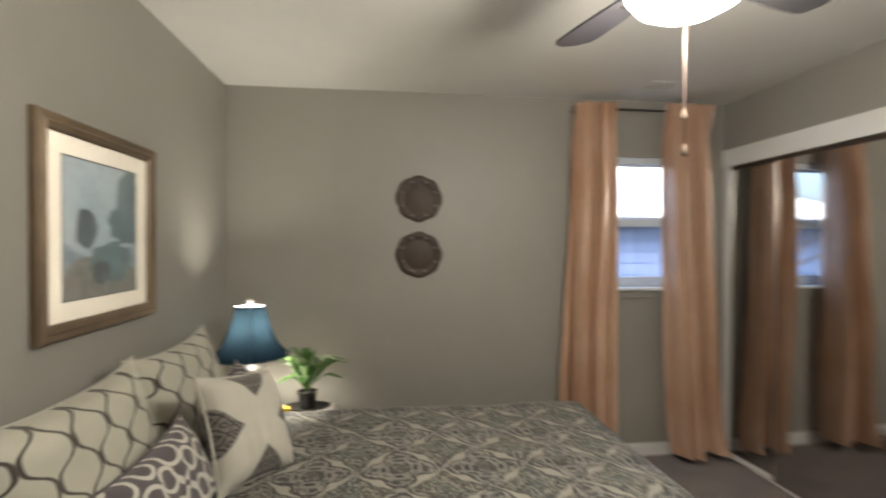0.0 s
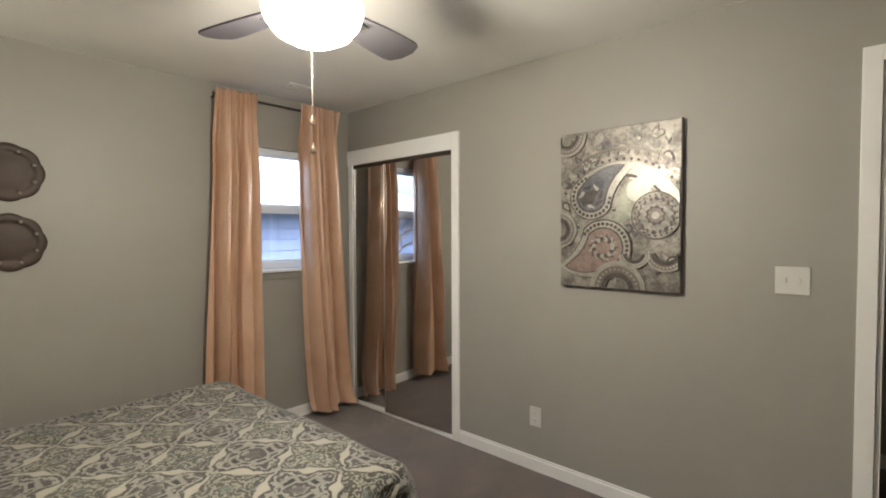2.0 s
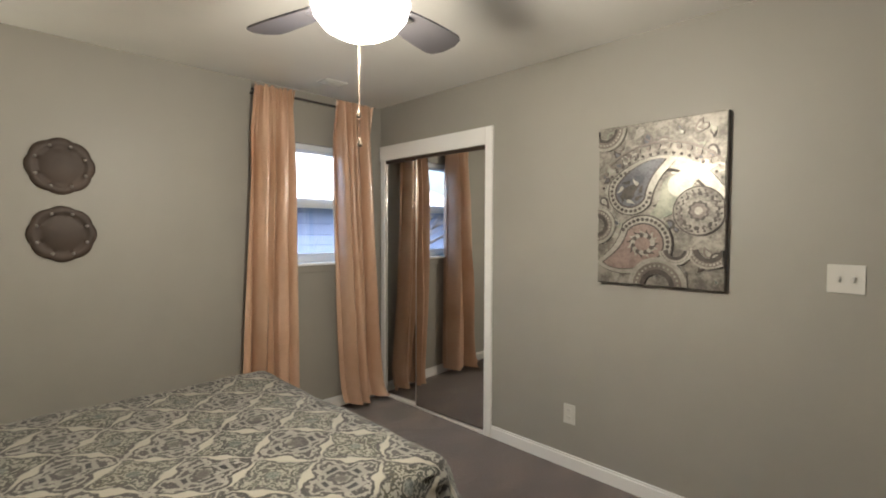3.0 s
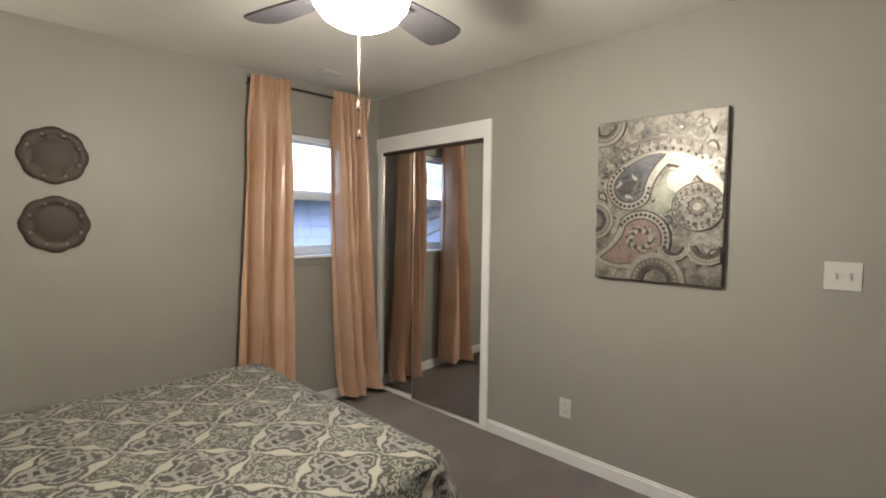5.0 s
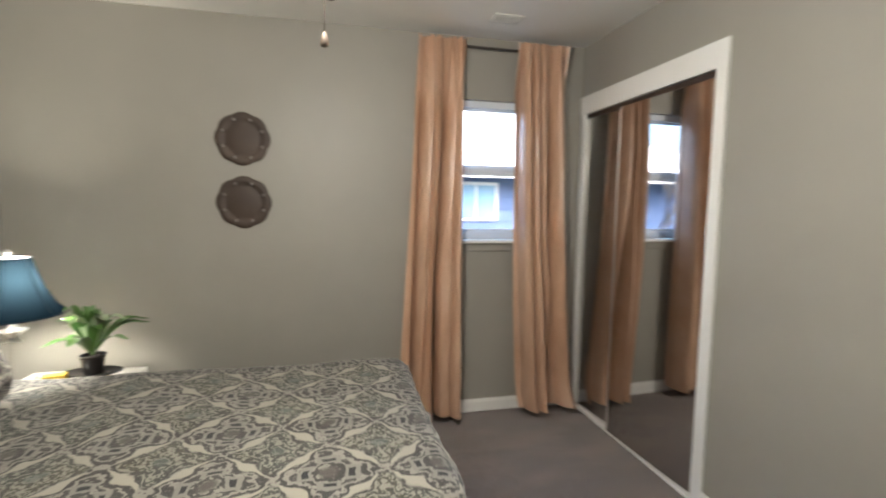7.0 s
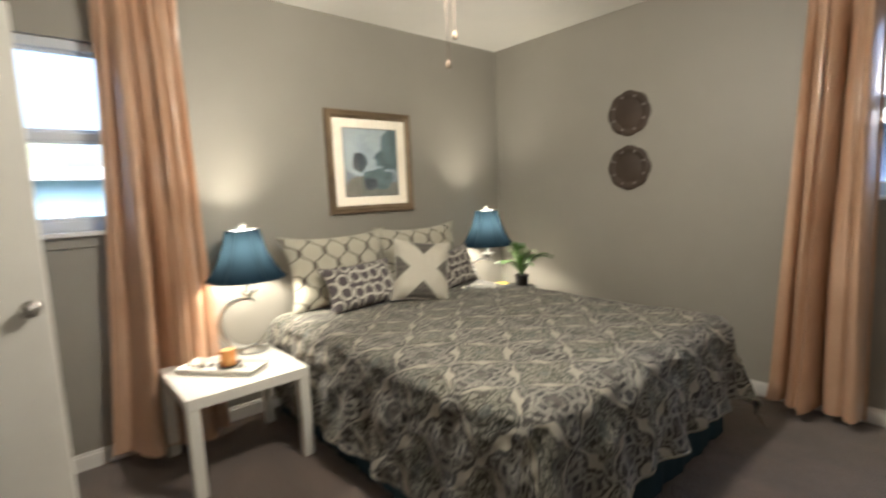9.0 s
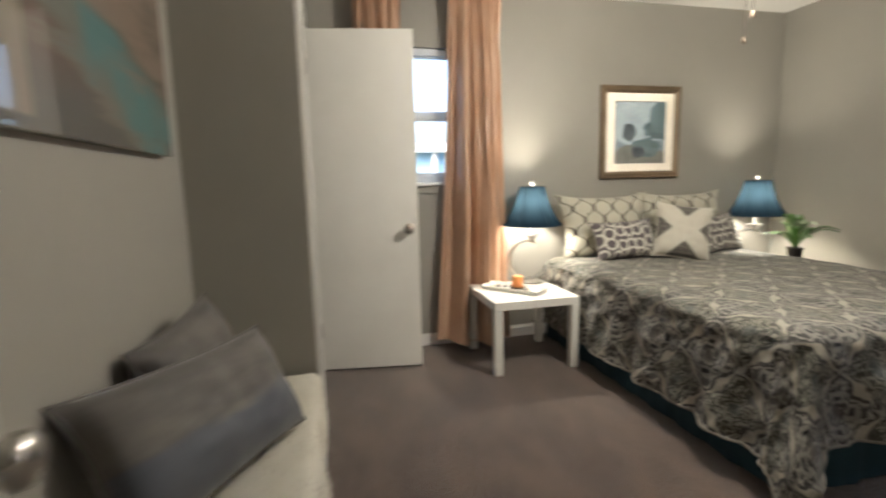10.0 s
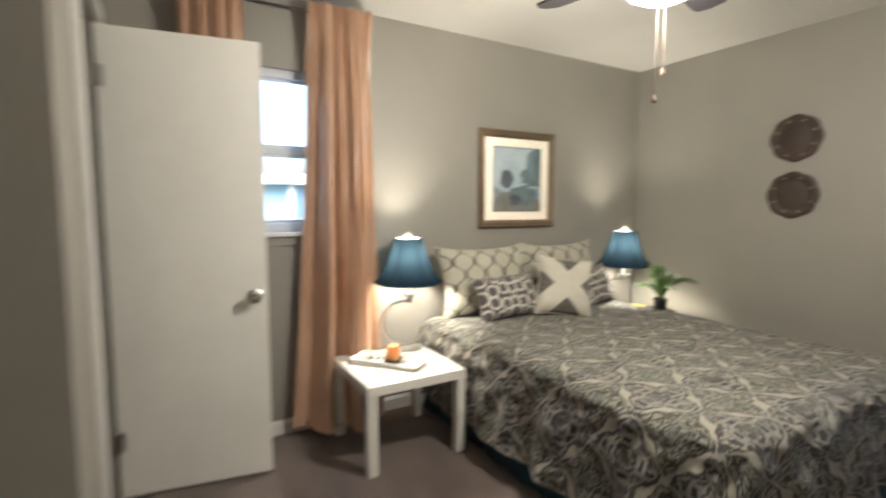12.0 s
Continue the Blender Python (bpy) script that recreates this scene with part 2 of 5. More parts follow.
def ogee_material():
    """Cream cotton with a thin brown ogee net."""
    n = Nodes("cream_ogee_sham")
    uv = n.coords("UV")
    x, y, _ = n.xyz(uv)
    tri = n.math("ABSOLUTE", n.math("SUBTRACT", n.math("FRACT", n.math("DIVIDE", n.math("ADD", x, 5.0), 0.150)), 0.5))
    wave = n.math("SINE", n.math("MULTIPLY", y, 2 * math.pi / 0.165))
    wave = n.math("MULTIPLY_ADD", n.math("SINE", n.math("MULTIPLY", y, 6 * math.pi / 0.165)), 0.10, wave)
    d = n.math("ABSOLUTE", n.math("SUBTRACT", tri, n.math("MULTIPLY_ADD", wave, 0.235, 0.25)))
    line = n.math("SUBTRACT", 1.0, n.step(d, 0.030, 0.055))
    c = n.mix(n.noise(uv, 7, 3), (0.50, 0.48, 0.39), (0.42, 0.40, 0.32))
    c = n.mix(line, c, (0.055, 0.042, 0.034))
    n.bump(n.noise(uv, 380, 2), 0.2, 0.002)
    return n.set(Base_Color=c, Roughness=0.85, Sheen_Weight=0.2)


def scroll_material():
    """Charcoal cotton with mirrored ivory scrolls round a four-petal flower."""
    n = Nodes("charcoal_scrollwork")
    uv = n.coords("UV")
    x, y, _ = n.xyz(uv)
    ax, ay = n.math("ABSOLUTE", x), n.math("ABSOLUTE", y)

    def far(cx, cy):
        dx, dy = n.math("SUBTRACT", ax, cx), n.math("SUBTRACT", ay, cy)
        return n.math("SQRT", n.math("ADD", n.math("MULTIPLY", dx, dx), n.math("MULTIPLY", dy, dy)))

    best = None
    for cx, cy, r in ((0.064, 0.050, 0.034), (0.146, 0.036, 0.036), (0.0, 0.112, 0.042), (0.108, 0.120, 0.030), (0.222, 0.0, 0.042), (0.205, 0.110, 0.034)):
        d = n.math("ABSOLUTE", n.math("SUBTRACT", far(cx, cy), r))
        best = d if best is None else n.math("MINIMUM", best, d)
    petal = n.math("MAXIMUM", n.math("SUBTRACT", n.math("ABSOLUTE", n.math("SUBTRACT", ax, ay)), 0.006), n.math("SUBTRACT", far(0.022, 0.022), 0.016))
    best = n.math("MINIMUM", best, petal)
    line = n.math("SUBTRACT", 1.0, n.step(best, 0.0056, 0.0078))
    c = n.mix(n.noise(uv, 9, 3), (0.075, 0.064, 0.066), (0.105, 0.090, 0.094))
    c = n.mix(line, c, (0.52, 0.495, 0.43))
    n.bump(n.noise(uv, 380, 2), 0.2, 0.002)
    return n.set(Base_Color=c, Roughness=0.85, Sheen_Weight=0.2)


def glass_material():
    n = Nodes("window_glass")
    return n.set(Base_Color=(1, 1, 1), Roughness=0.0, IOR=1.45, Transmission_Weight=1.0)


def mirror_material():
    n = Nodes("closet_mirror")
    return n.set(Base_Color=(0.74, 0.73, 0.71), Roughness=0.008, Metallic=1.0)


def glow(name, color, strength):
    n = Nodes(name)
    return n.set(Base_Color=color, Emission_Color=color, Emission_Strength=strength, Roughness=0.4)


def shade_material():
    """Blue-green lamp shade cloth that lets the bulb through."""
    n = Nodes("teal_shade_cloth")
    v = n.coords()
    weave = n.noise(n.scaled(v, 1, 1, 6), 60, 3)
    c = n.mix(weave, (0.006, 0.017, 0.034), (0.009, 0.024, 0.046))
    diff = n.node("BsdfDiffuse", Color=c)
    tr = n.node("BsdfTranslucent", Color=n.mix(weave, (0.0047, 0.0088, 0.0125), (0.0061, 0.0114, 0.0162)))
    mix = n.node("MixShader", Fac=0.45)
    n.t.links.new(diff.outputs[0], mix.inputs[1])
    n.t.links.new(tr.outputs[0], mix.inputs[2])
    n.t.links.new(mix.outputs[0], n.t.nodes["Material Output"].inputs["Surface"])
    return n.m


FUR, CARPET, CURTAIN, COMFORTER = fur_material(), carpet_material(), satin_material(), comforter_material()
GLASS, MIRROR, SHADE = glass_material(), mirror_material(), shade_material()
BOWL = glow("lit_frosted_bowl", (1.0, 0.92, 0.80), 3.0)
BULB = glow("lit_bulb", (1.0, 0.86, 0.66), 1.4)


# ---- mesh helpers ----
def box(bm, x0, y0, z0, x1, y1, z1, bevel=0.0):
    r = bmesh.ops.create_cube(bm, size=1.0)
    vs = r["verts"]
    for v in vs:
        v.co = ((x0 + x1) / 2 + v.co.x * (x1 - x0), (y0 + y1) / 2 + v.co.y * (y1 - y0), (z0 + z1) / 2 + v.co.z * (z1 - z0))
    if bevel:
        edges = list({e for v in vs for e in v.link_edges})
        bmesh.ops.bevel(bm, geom=edges, offset=bevel, segments=2, affect="EDGES", profile=0.6)
    return bm


def slab(x0, y0, z0, x1, y1, z1, bevel=0.0):
    return box(bmesh.new(), x0, y0, z0, x1, y1, z1, bevel)


def lathe(bm, profile, n=32, cx=0.0, cy=0.0, m=None):
    """A turned body from (radius, height) pairs."""
    rings = []
    for r, z in profile:
        ring = []
        for k in range(n):
            a = 2 * math.pi * k / n
            p = Vector((cx + r * math.cos(a), cy + r * math.sin(a), z))
            ring.append(bm.verts.new(m @ p if m else p))
        rings.append(ring)
    for a, b in zip(rings, rings[1:]):
        for k in range(n):
            bm.faces.new((a[k], a[(k + 1) % n], b[(k + 1) % n], b[k]))
    for ring, flip in ((rings[0], True), (rings[-1], False)):
        if (ring[0].co - ring[n // 2].co).length > 1e-4:
            bm.faces.new(ring[::-1] if flip else ring)
    return bm


def tube(bm, points, radius, n=10):
    """A round bar along points; radius may be a number or one for each point."""
    points = [Vector(p) for p in points]
    rings = []
    side = None
    for i, p in enumerate(points):
        d = (points[min(i + 1, len(points) - 1)] - points[max(i - 1, 0)]).normalized()
        if side is None:
            side = d.cross(Vector((0, 0, 1)) if abs(d.z) < 0.9 else Vector((1, 0, 0))).normalized()
        side = (side - d * side.dot(d)).normalized()
        up = d.cross(side)
        r = radius[i] if isinstance(radius, (list, tuple)) else radius
        rings.append([bm.verts.new(p + side * r * math.cos(2 * math.pi * k / n) + up * r * math.sin(2 * math.pi * k / n)) for k in range(n)])
    for a, b in zip(rings, rings[1:]):
        for k in range(n):
            bm.faces.new((a[k], a[(k + 1) % n], b[(k + 1) % n], b[k]))
    bm.faces.new(rings[0][::-1])
    bm.faces.new(rings[-1])
    return bm


def sheet(bm, rows, uvs=None, thick=0.0):
    """A sheet over a grid of points, with an underside where thick is given."""
    grid = [[bm.verts.new(p) for p in row] for row in rows]
    layer = bm.loops.layers.uv.new("UVMap") if uvs else None
    made = []
    for i in range(len(grid) - 1):
        for j in range(len(grid[0]) - 1):
            f = bm.faces.new((grid[i][j], grid[i + 1][j], grid[i + 1][j + 1], grid[i][j + 1]))
            made.append(f)
            if layer:
                for loop, (a, b) in zip(f.loops, ((i, j), (i + 1, j), (i + 1, j + 1), (i, j + 1))):
                    loop[layer].uv = uvs[a][b]
    if thick:
        bm.normal_update()
        back = [[bm.verts.new(v.co - v.normal * thick) for v in row] for row in grid]
        m, n = len(grid) - 1, len(grid[0]) - 1
        for i in range(m):
            for j in range(n):
                bm.faces.new((back[i][j + 1], back[i + 1][j + 1], back[i + 1][j], back[i][j]))
        for i in range(m):
            bm.faces.new((grid[i + 1][0], grid[i][0], back[i][0], back[i + 1][0]))
            bm.faces.new((grid[i][n], grid[i + 1][n], back[i + 1][n], back[i][n]))
        for j in range(n):
            bm.faces.new((grid[0][j], grid[0][j + 1], back[0][j + 1], back[0][j]))
            bm.faces.new((grid[m][j + 1], grid[m][j], back[m][j], back[m][j + 1]))
    return bm


def part(name, bm, material, parent=None, label="", smooth=False, at=None):
    data = bpy.data.meshes.new(name)
    bmesh.ops.recalc_face_normals(bm, faces=bm.faces)
    bm.to_mesh(data)
    bm.free()
    data.materials.append(material)
    if smooth:
        data.polygons.foreach_set("use_smooth", [True] * len(data.polygons))
        data.set_sharp_from_angle(angle=radians(50))
    ob = new(name, data)
    if parent:
        ob.parent = parent
    if at:
        ob.matrix_basis = at
    return tagged(ob, label)


def thing(name, m, label, category, group="", kind=""):
    ob = new(name)
    ob.empty_display_size = 0.1
    ob.matrix_basis = m
    return tagged(ob, label, category, group, kind)


def setting(name, bm, material, label, category, smooth=False):
    return tagged(part(name, bm, material, smooth=smooth), label, category, kind="structure")


# ---- the room: x to the east, y to the north, corner of north and west walls at 0, 0 ----
W, S, H, T = 3.338, -4.145, 2.43, 0.14
NWIN = (2.27, 3.04)
WWIN = (-3.36, -2.53)
SILL, HEAD = 1.16, 2.05
CLO, CLO_TOP = (-1.167, -0.068), 1.987
ENTRY, ENTRY_TOP = (-4.087, -3.315), 2.06
BUMP_X, BUMP_Y, BUMP_DOOR = 1.35, -3.72, (0.275, 0.935)
HALL = 4.75

setting("floor", slab(-T, S - T, -0.10, HALL + T, T, 0.0), CARPET, "mauve-brown plush carpet with faint footprints and vacuum marks", "carpet")
setting("ceiling", slab(-T, S - T, H, HALL + T, T, H + 0.12), CEIL, "smooth white painted bedroom ceiling", "ceiling")

bm = bmesh.new()
box(bm, -T, 0, 0, NWIN[0], T, H)
box(bm, NWIN[1], 0, 0, W + 0.75, T, H)
box(bm, NWIN[0], 0, 0, NWIN[1], T, SILL)
box(bm, NWIN[0], 0, HEAD, NWIN[1], T, H)
setting("wall_north", bm, WALL, "greige painted bedroom wall with a narrow window", "wall")
bm = bmesh.new()
box(bm, -T, WWIN[1], 0, 0, 0, H)
box(bm, -T, S, 0, 0, WWIN[0], H)
box(bm, -T, WWIN[0], 0, 0, WWIN[1], SILL)
box(bm, -T, WWIN[0], HEAD, 0, WWIN[1], H)
setting("wall_west", bm, WALL, "greige painted wall behind the bed", "wall")
bm = bmesh.new()
E1 = W + 0.12
box(bm, W, CLO[1], 0, E1, 0, H)
box(bm, W, CLO[0], CLO_TOP, E1, CLO[1], H)
box(bm, W, ENTRY[1], 0, E1, CLO[0], H)
box(bm, W, ENTRY[0], ENTRY_TOP, E1, ENTRY[1], H)
box(bm, W, S, 0, E1, ENTRY[0], H)
setting("wall_east", bm, WALL, "greige painted wall with closet opening and entry doorway", "wall")
setting("wall_south", slab(-T, S - T, 0, HALL, S, H), WALL, "greige painted wall behind the bench", "wall")
bm = bmesh.new()
B0 = BUMP_Y - 0.10
box(bm, BUMP_X - 0.10, S, 0, BUMP_X, BUMP_Y, H)
box(bm, BUMP_DOOR[1], B0, 0, BUMP_X - 0.10, BUMP_Y, H)
box(bm, 0, B0, 0, BUMP_DOOR[0], BUMP_Y, H)
box(bm, BUMP_DOOR[0], B0, 2.06, BUMP_DOOR[1], BUMP_Y, H)
setting("wall_closet", bm, WALL, "greige corner closet wall with a narrow doorway", "wall")
# walls that close the wardrobe and the hall
setting("wall_wardrobe_back", slab(W + 0.68, CLO[0] - 0.1, 0, W + 0.75, 0, H), WALL, "plain wall at the back of the wardrobe", "wall")
setting("wall_wardrobe_side", slab(E1, CLO[0] - 0.17, 0, W + 0.75, CLO[0] - 0.1, H), WALL, "plain side wall of the wardrobe", "wall")
setting("wall_hall_east", slab(HALL, S - T, 0, HALL + T, T, H), WALL, "plain greige wall across the hallway", "wall")
setting("wall_hall_north", slab(W + 0.75, -0.1, 0, HALL, T, H), WALL, "plain wall at the hallway's end", "wall")


def baseboard(x0, y0, x1, y1, nx, ny):
    """A skirting board from one floor point to the other, facing nx, ny."""
    t = 0.014
    bm = bmesh.new()
    xs, ys = sorted((x0, x1)), sorted((y0, y1))
    for h0, h1, d in ((0.0, 0.070, t), (0.070, 0.084, t * 0.6)):
        box(bm, xs[0] + min(0, nx * d), ys[0] + min(0, ny * d), h0, xs[1] + max(0, nx * d), ys[1] + max(0, ny * d), h1, 0.002)
    setting("baseboard", bm, WHITE, "white painted baseboard along the carpet", "baseboard")


baseboard(0, 0, W, 0, 0, -1)
baseboard(0, -0.014, 0, BUMP_Y, 1, 0)
baseboard(W, CLO[0] - 0.065, W, ENTRY[1] + 0.06, -1, 0)
baseboard(BUMP_X, S, W, S, 0, 1)
baseboard(BUMP_X, S + 0.014, BUMP_X, BUMP_Y, 1, 0)
baseboard(BUMP_DOOR[1] + 0.06, BUMP_Y, BUMP_X + 0.014, BUMP_Y, 0, 1)
baseboard(HALL, S, HALL, 0, -1, 0)


def casing(name, label, pieces):
    for p in pieces:
        setting(name, slab(*p, 0.003), WHITE, label, "door trim")


casing("trim", "white painted closet casing", [
    (W - 0.016, CLO[0] - 0.062, 0, W, CLO[0], CLO_TOP + 0.118),
    (W - 0.016, CLO[0], CLO_TOP, W, -0.004, CLO_TOP + 0.118),
    (W - 0.014, CLO[1], 0, W, -0.016, CLO_TOP)])
casing("trim", "white painted doorway casing", [
    (W - 0.016, ENTRY[1], 0, W, ENTRY[1] + 0.06, ENTRY_TOP + 0.06),
    (W - 0.016, ENTRY[0] - 0.055, 0, W, ENTRY[0], ENTRY_TOP + 0.06),
    (W - 0.016, ENTRY[0], ENTRY_TOP, W, ENTRY[1], ENTRY_TOP + 0.06),
    (W + 0.002, ENTRY[1] - 0.018, 0, E1 - 0.002, ENTRY[1] - 0.001, ENTRY_TOP),
    (W + 0.070, ENTRY[0] + 0.001, 0, E1 - 0.002, ENTRY[0] + 0.018, ENTRY_TOP)])
casing("trim", "white painted narrow closet door casing", [
    (BUMP_DOOR[1], BUMP_Y, 0, BUMP_DOOR[1] + 0.06, BUMP_Y + 0.018, 2.12),
    (BUMP_DOOR[0] - 0.06, BUMP_Y, 0, BUMP_DOOR[0], BUMP_Y + 0.018, 2.12),
    (BUMP_DOOR[0], BUMP_Y, 2.06, BUMP_DOOR[1], BUMP_Y + 0.018, 2.12)])


def window(name, width, label):
    """A white single-hung window in its opening: local x along the wall, y outward, z up from the sill."""
    h = HEAD - SILL
    win = new(name)
    tagged(win, label, "window", kind="structure")
    f = 0.028
    for nm, b in (("window_frame", (0, 0.03, 0, f, 0.10, h)), ("window_frame", (width - f, 0.03, 0, width, 0.10, h)),
                  ("window_frame", (f, 0.03, h - 0.045, width - f, 0.10, h)), ("window_frame", (f, 0.03, 0, width - f, 0.10, 0.05))):
        part(nm, slab(*b, 0.004), VINYL, win)
    mid = 0.445
    part("meeting_rail", slab(f, 0.035, mid - 0.016, width - f, 0.075, mid + 0.022, 0.004), VINYL, win)
    for nm, z0, z1, y in (("lower_sash", 0.05, mid - 0.016, 0.04), ("upper_sash", mid + 0.022, h - 0.045, 0.06)):
        s = bmesh.new()
        box(s, f, y, z0, f + 0.022, y + 0.025, z1, 0.003)
        box(s, width - f - 0.022, y, z0, width - f, y + 0.025, z1, 0.003)
        box(s, f + 0.022, y, z0, width - f - 0.022, y + 0.025, z0 + 0.018, 0.003)
        box(s, f + 0.022, y, z1 - 0.014, width - f - 0.022, y + 0.025, z1, 0.003)
        sash = part(nm, s, VINYL, win)
        pane = part("pane", slab(f + 0.02, y + 0.010, z0 + 0.016, width - f - 0.02, y + 0.014, z1 - 0.012), GLASS, sash)
        pane.visible_shadow = False
    part("window_sill", slab(-0.03, -0.045, -0.022, width + 0.03, 0.03, 0.0, 0.005), WHITE, win)
    part("apron", slab(-0.02, -0.014, -0.075, width + 0.02, -0.001, -0.022, 0.003), WALL, win)
    return win


window("window_1", NWIN[1] - NWIN[0], "narrow white single-hung window between copper curtains").matrix_basis = pose(NWIN[0], 0, SILL)
window("window_2", WWIN[1] - WWIN[0], "narrow white single-hung window beside the bed").matrix_basis = pose(0, WWIN[0], SILL, 0, 0, 90)

# sliding mirror doors of the wardrobe
# both hang a little askew in the track
for y0, y1, x, name in ((-0.57, CLO[1] - 0.004, W + 0.024, "door_1"), (CLO[0] + 0.004, -0.47, W + 0.010, "door_2")):
    e = y1 - y0
    d = tagged(part(name, slab(0, 0, 0.022, 0.006, e, CLO_TOP - 0.03), MIRROR), "tall sliding mirrored closet door", "mirror door", kind="structure")
    d.matrix_basis = pose(x, y0, 0, 0, 0, 2.3)
    part("door_backing", slab(0.008, 0, 0.022, 0.018, e, CLO_TOP - 0.03), BENCHWOOD, d)
    for a in (0, e - 0.005):
        part("stile", slab(-0.004, a, 0.020, 0.016, a + 0.005, CLO_TOP - 0.028, 0.001), STEEL, d)
track = tagged(part("closet_track", slab(W - 0.012, CLO[0], 0.0, W + 0.10, CLO[1], 0.012, 0.003), WHITE), "white metal sliding-door floor track", "door track", kind="structure")
part("rail", slab(W - 0.010, -0.47, 0.013, W + 0.03, CLO[1], 0.020, 0.002), WHITE, track)
part("top_channel", slab(W + 0.002, CLO[0], CLO_TOP - 0.028, W + 0.10, CLO[1], CLO_TOP - 0.002), BRONZE, track)


# ---- doors ----
def knob(door, m):
    """A round nickel door knob with its rose, pointing along local z."""
    rose = part("knob_rose", lathe(bmesh.new(), [(0, 0), (0.033, 0), (0.034, 0.004), (0.028, 0.010), (0.014, 0.013), (0, 0.013)], 28), NICKEL, door, "brushed nickel rose", True, m)
    part("door_knob", lathe(bmesh.new(), [(0.011, 0.013), (0.010, 0.026), (0.018, 0.031), (0.027, 0.042), (0.029, 0.052), (0.026, 0.061), (0.016, 0.066), (0.0, 0.067)], 28), NICKEL, door, "round brushed nickel knob", True, m)


def flush_door(name, width, height, m, label, paint):
    """A flush door hung at local 0, reaching along x, its thickness along y."""
    d = tagged(part(name, slab(0.003, -0.0175, 0.012, width, 0.0175, height, 0.002), paint), label, "door", kind="structure")
    d.matrix_basis = m
    for z in (0.22, height - 0.25):
        part("hinge", box(tube(bmesh.new(), [(0, -0.021, z), (0, -0.021, z + 0.09)], 0.006, 8), 0.004, -0.0195, z, 0.03, -0.0176, z + 0.09), NICKEL, d)
    return d


ang = math.degrees(math.atan2(0.635, 0.10))
door = flush_door("door_3", 0.64, 2.045, pose(0.275, -3.735, 0, 0, 0, ang), "narrow cream flush closet door standing open", DOORW)
knob(door, pose(0.585, -0.0175, 0.885, 90, 0, 0))
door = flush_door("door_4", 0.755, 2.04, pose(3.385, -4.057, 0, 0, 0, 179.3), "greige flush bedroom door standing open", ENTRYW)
knob(door, pose(0.685, -0.0175, 0.885, 90, 0, 0) @ Matrix.Scale(1.12, 4))
knob(door, pose(0.685, 0.0175, 0.885, -90, 0, 0) @ Matrix.Scale(1.12, 4))


# ---- bed ----
BX0, BX1, BYC, BHW, BTOP = 0.07, 2.06, -1.36, 0.74, 0.615
bed = thing("bed", pose(1.04, BYC, 0), "queen bed with dark teal skirt and white mattress", "bed")
part("box_spring", slab(-0.94, -0.70, 0.08, 0.93, 0.70, 0.33, 0.02), MATTRESS, bed)
part("mattress", slab(-0.95, -0.71, 0.335, 0.94, 0.71, 0.585, 0.05), MATTRESS, bed, smooth=True)
rows = [[], []]
loop = [(-0.95, -0.738), (0.968, -0.738), (0.968, 0.738), (-0.95, 0.738)]
for (x0, y0), (x1, y1) in zip(loop, loop[1:]):
    n = int(math.hypot(x1 - x0, y1 - y0) / 0.02)
    for k in range(n + 1):
        f = k / n
        wob = 0.007 * math.sin(f * n * 0.55) + 0.004 * math.sin(f * n * 1.3)
        nx, ny = (y1 - y0), -(x1 - x0)
        d = math.hypot(nx, ny)
        rows[0].append((x0 + (x1 - x0) * f, y0 + (y1 - y0) * f, 0.40))
        rows[1].append((x0 + (x1 - x0) * f + nx / d * (wob + 0.006), y0 + (y1 - y0) * f + ny / d * (wob + 0.006), 0.008))
part("bed_skirt", sheet(bmesh.new(), rows, thick=0.004), SKIRT, bed, "dark teal gathered bed skirt", True)


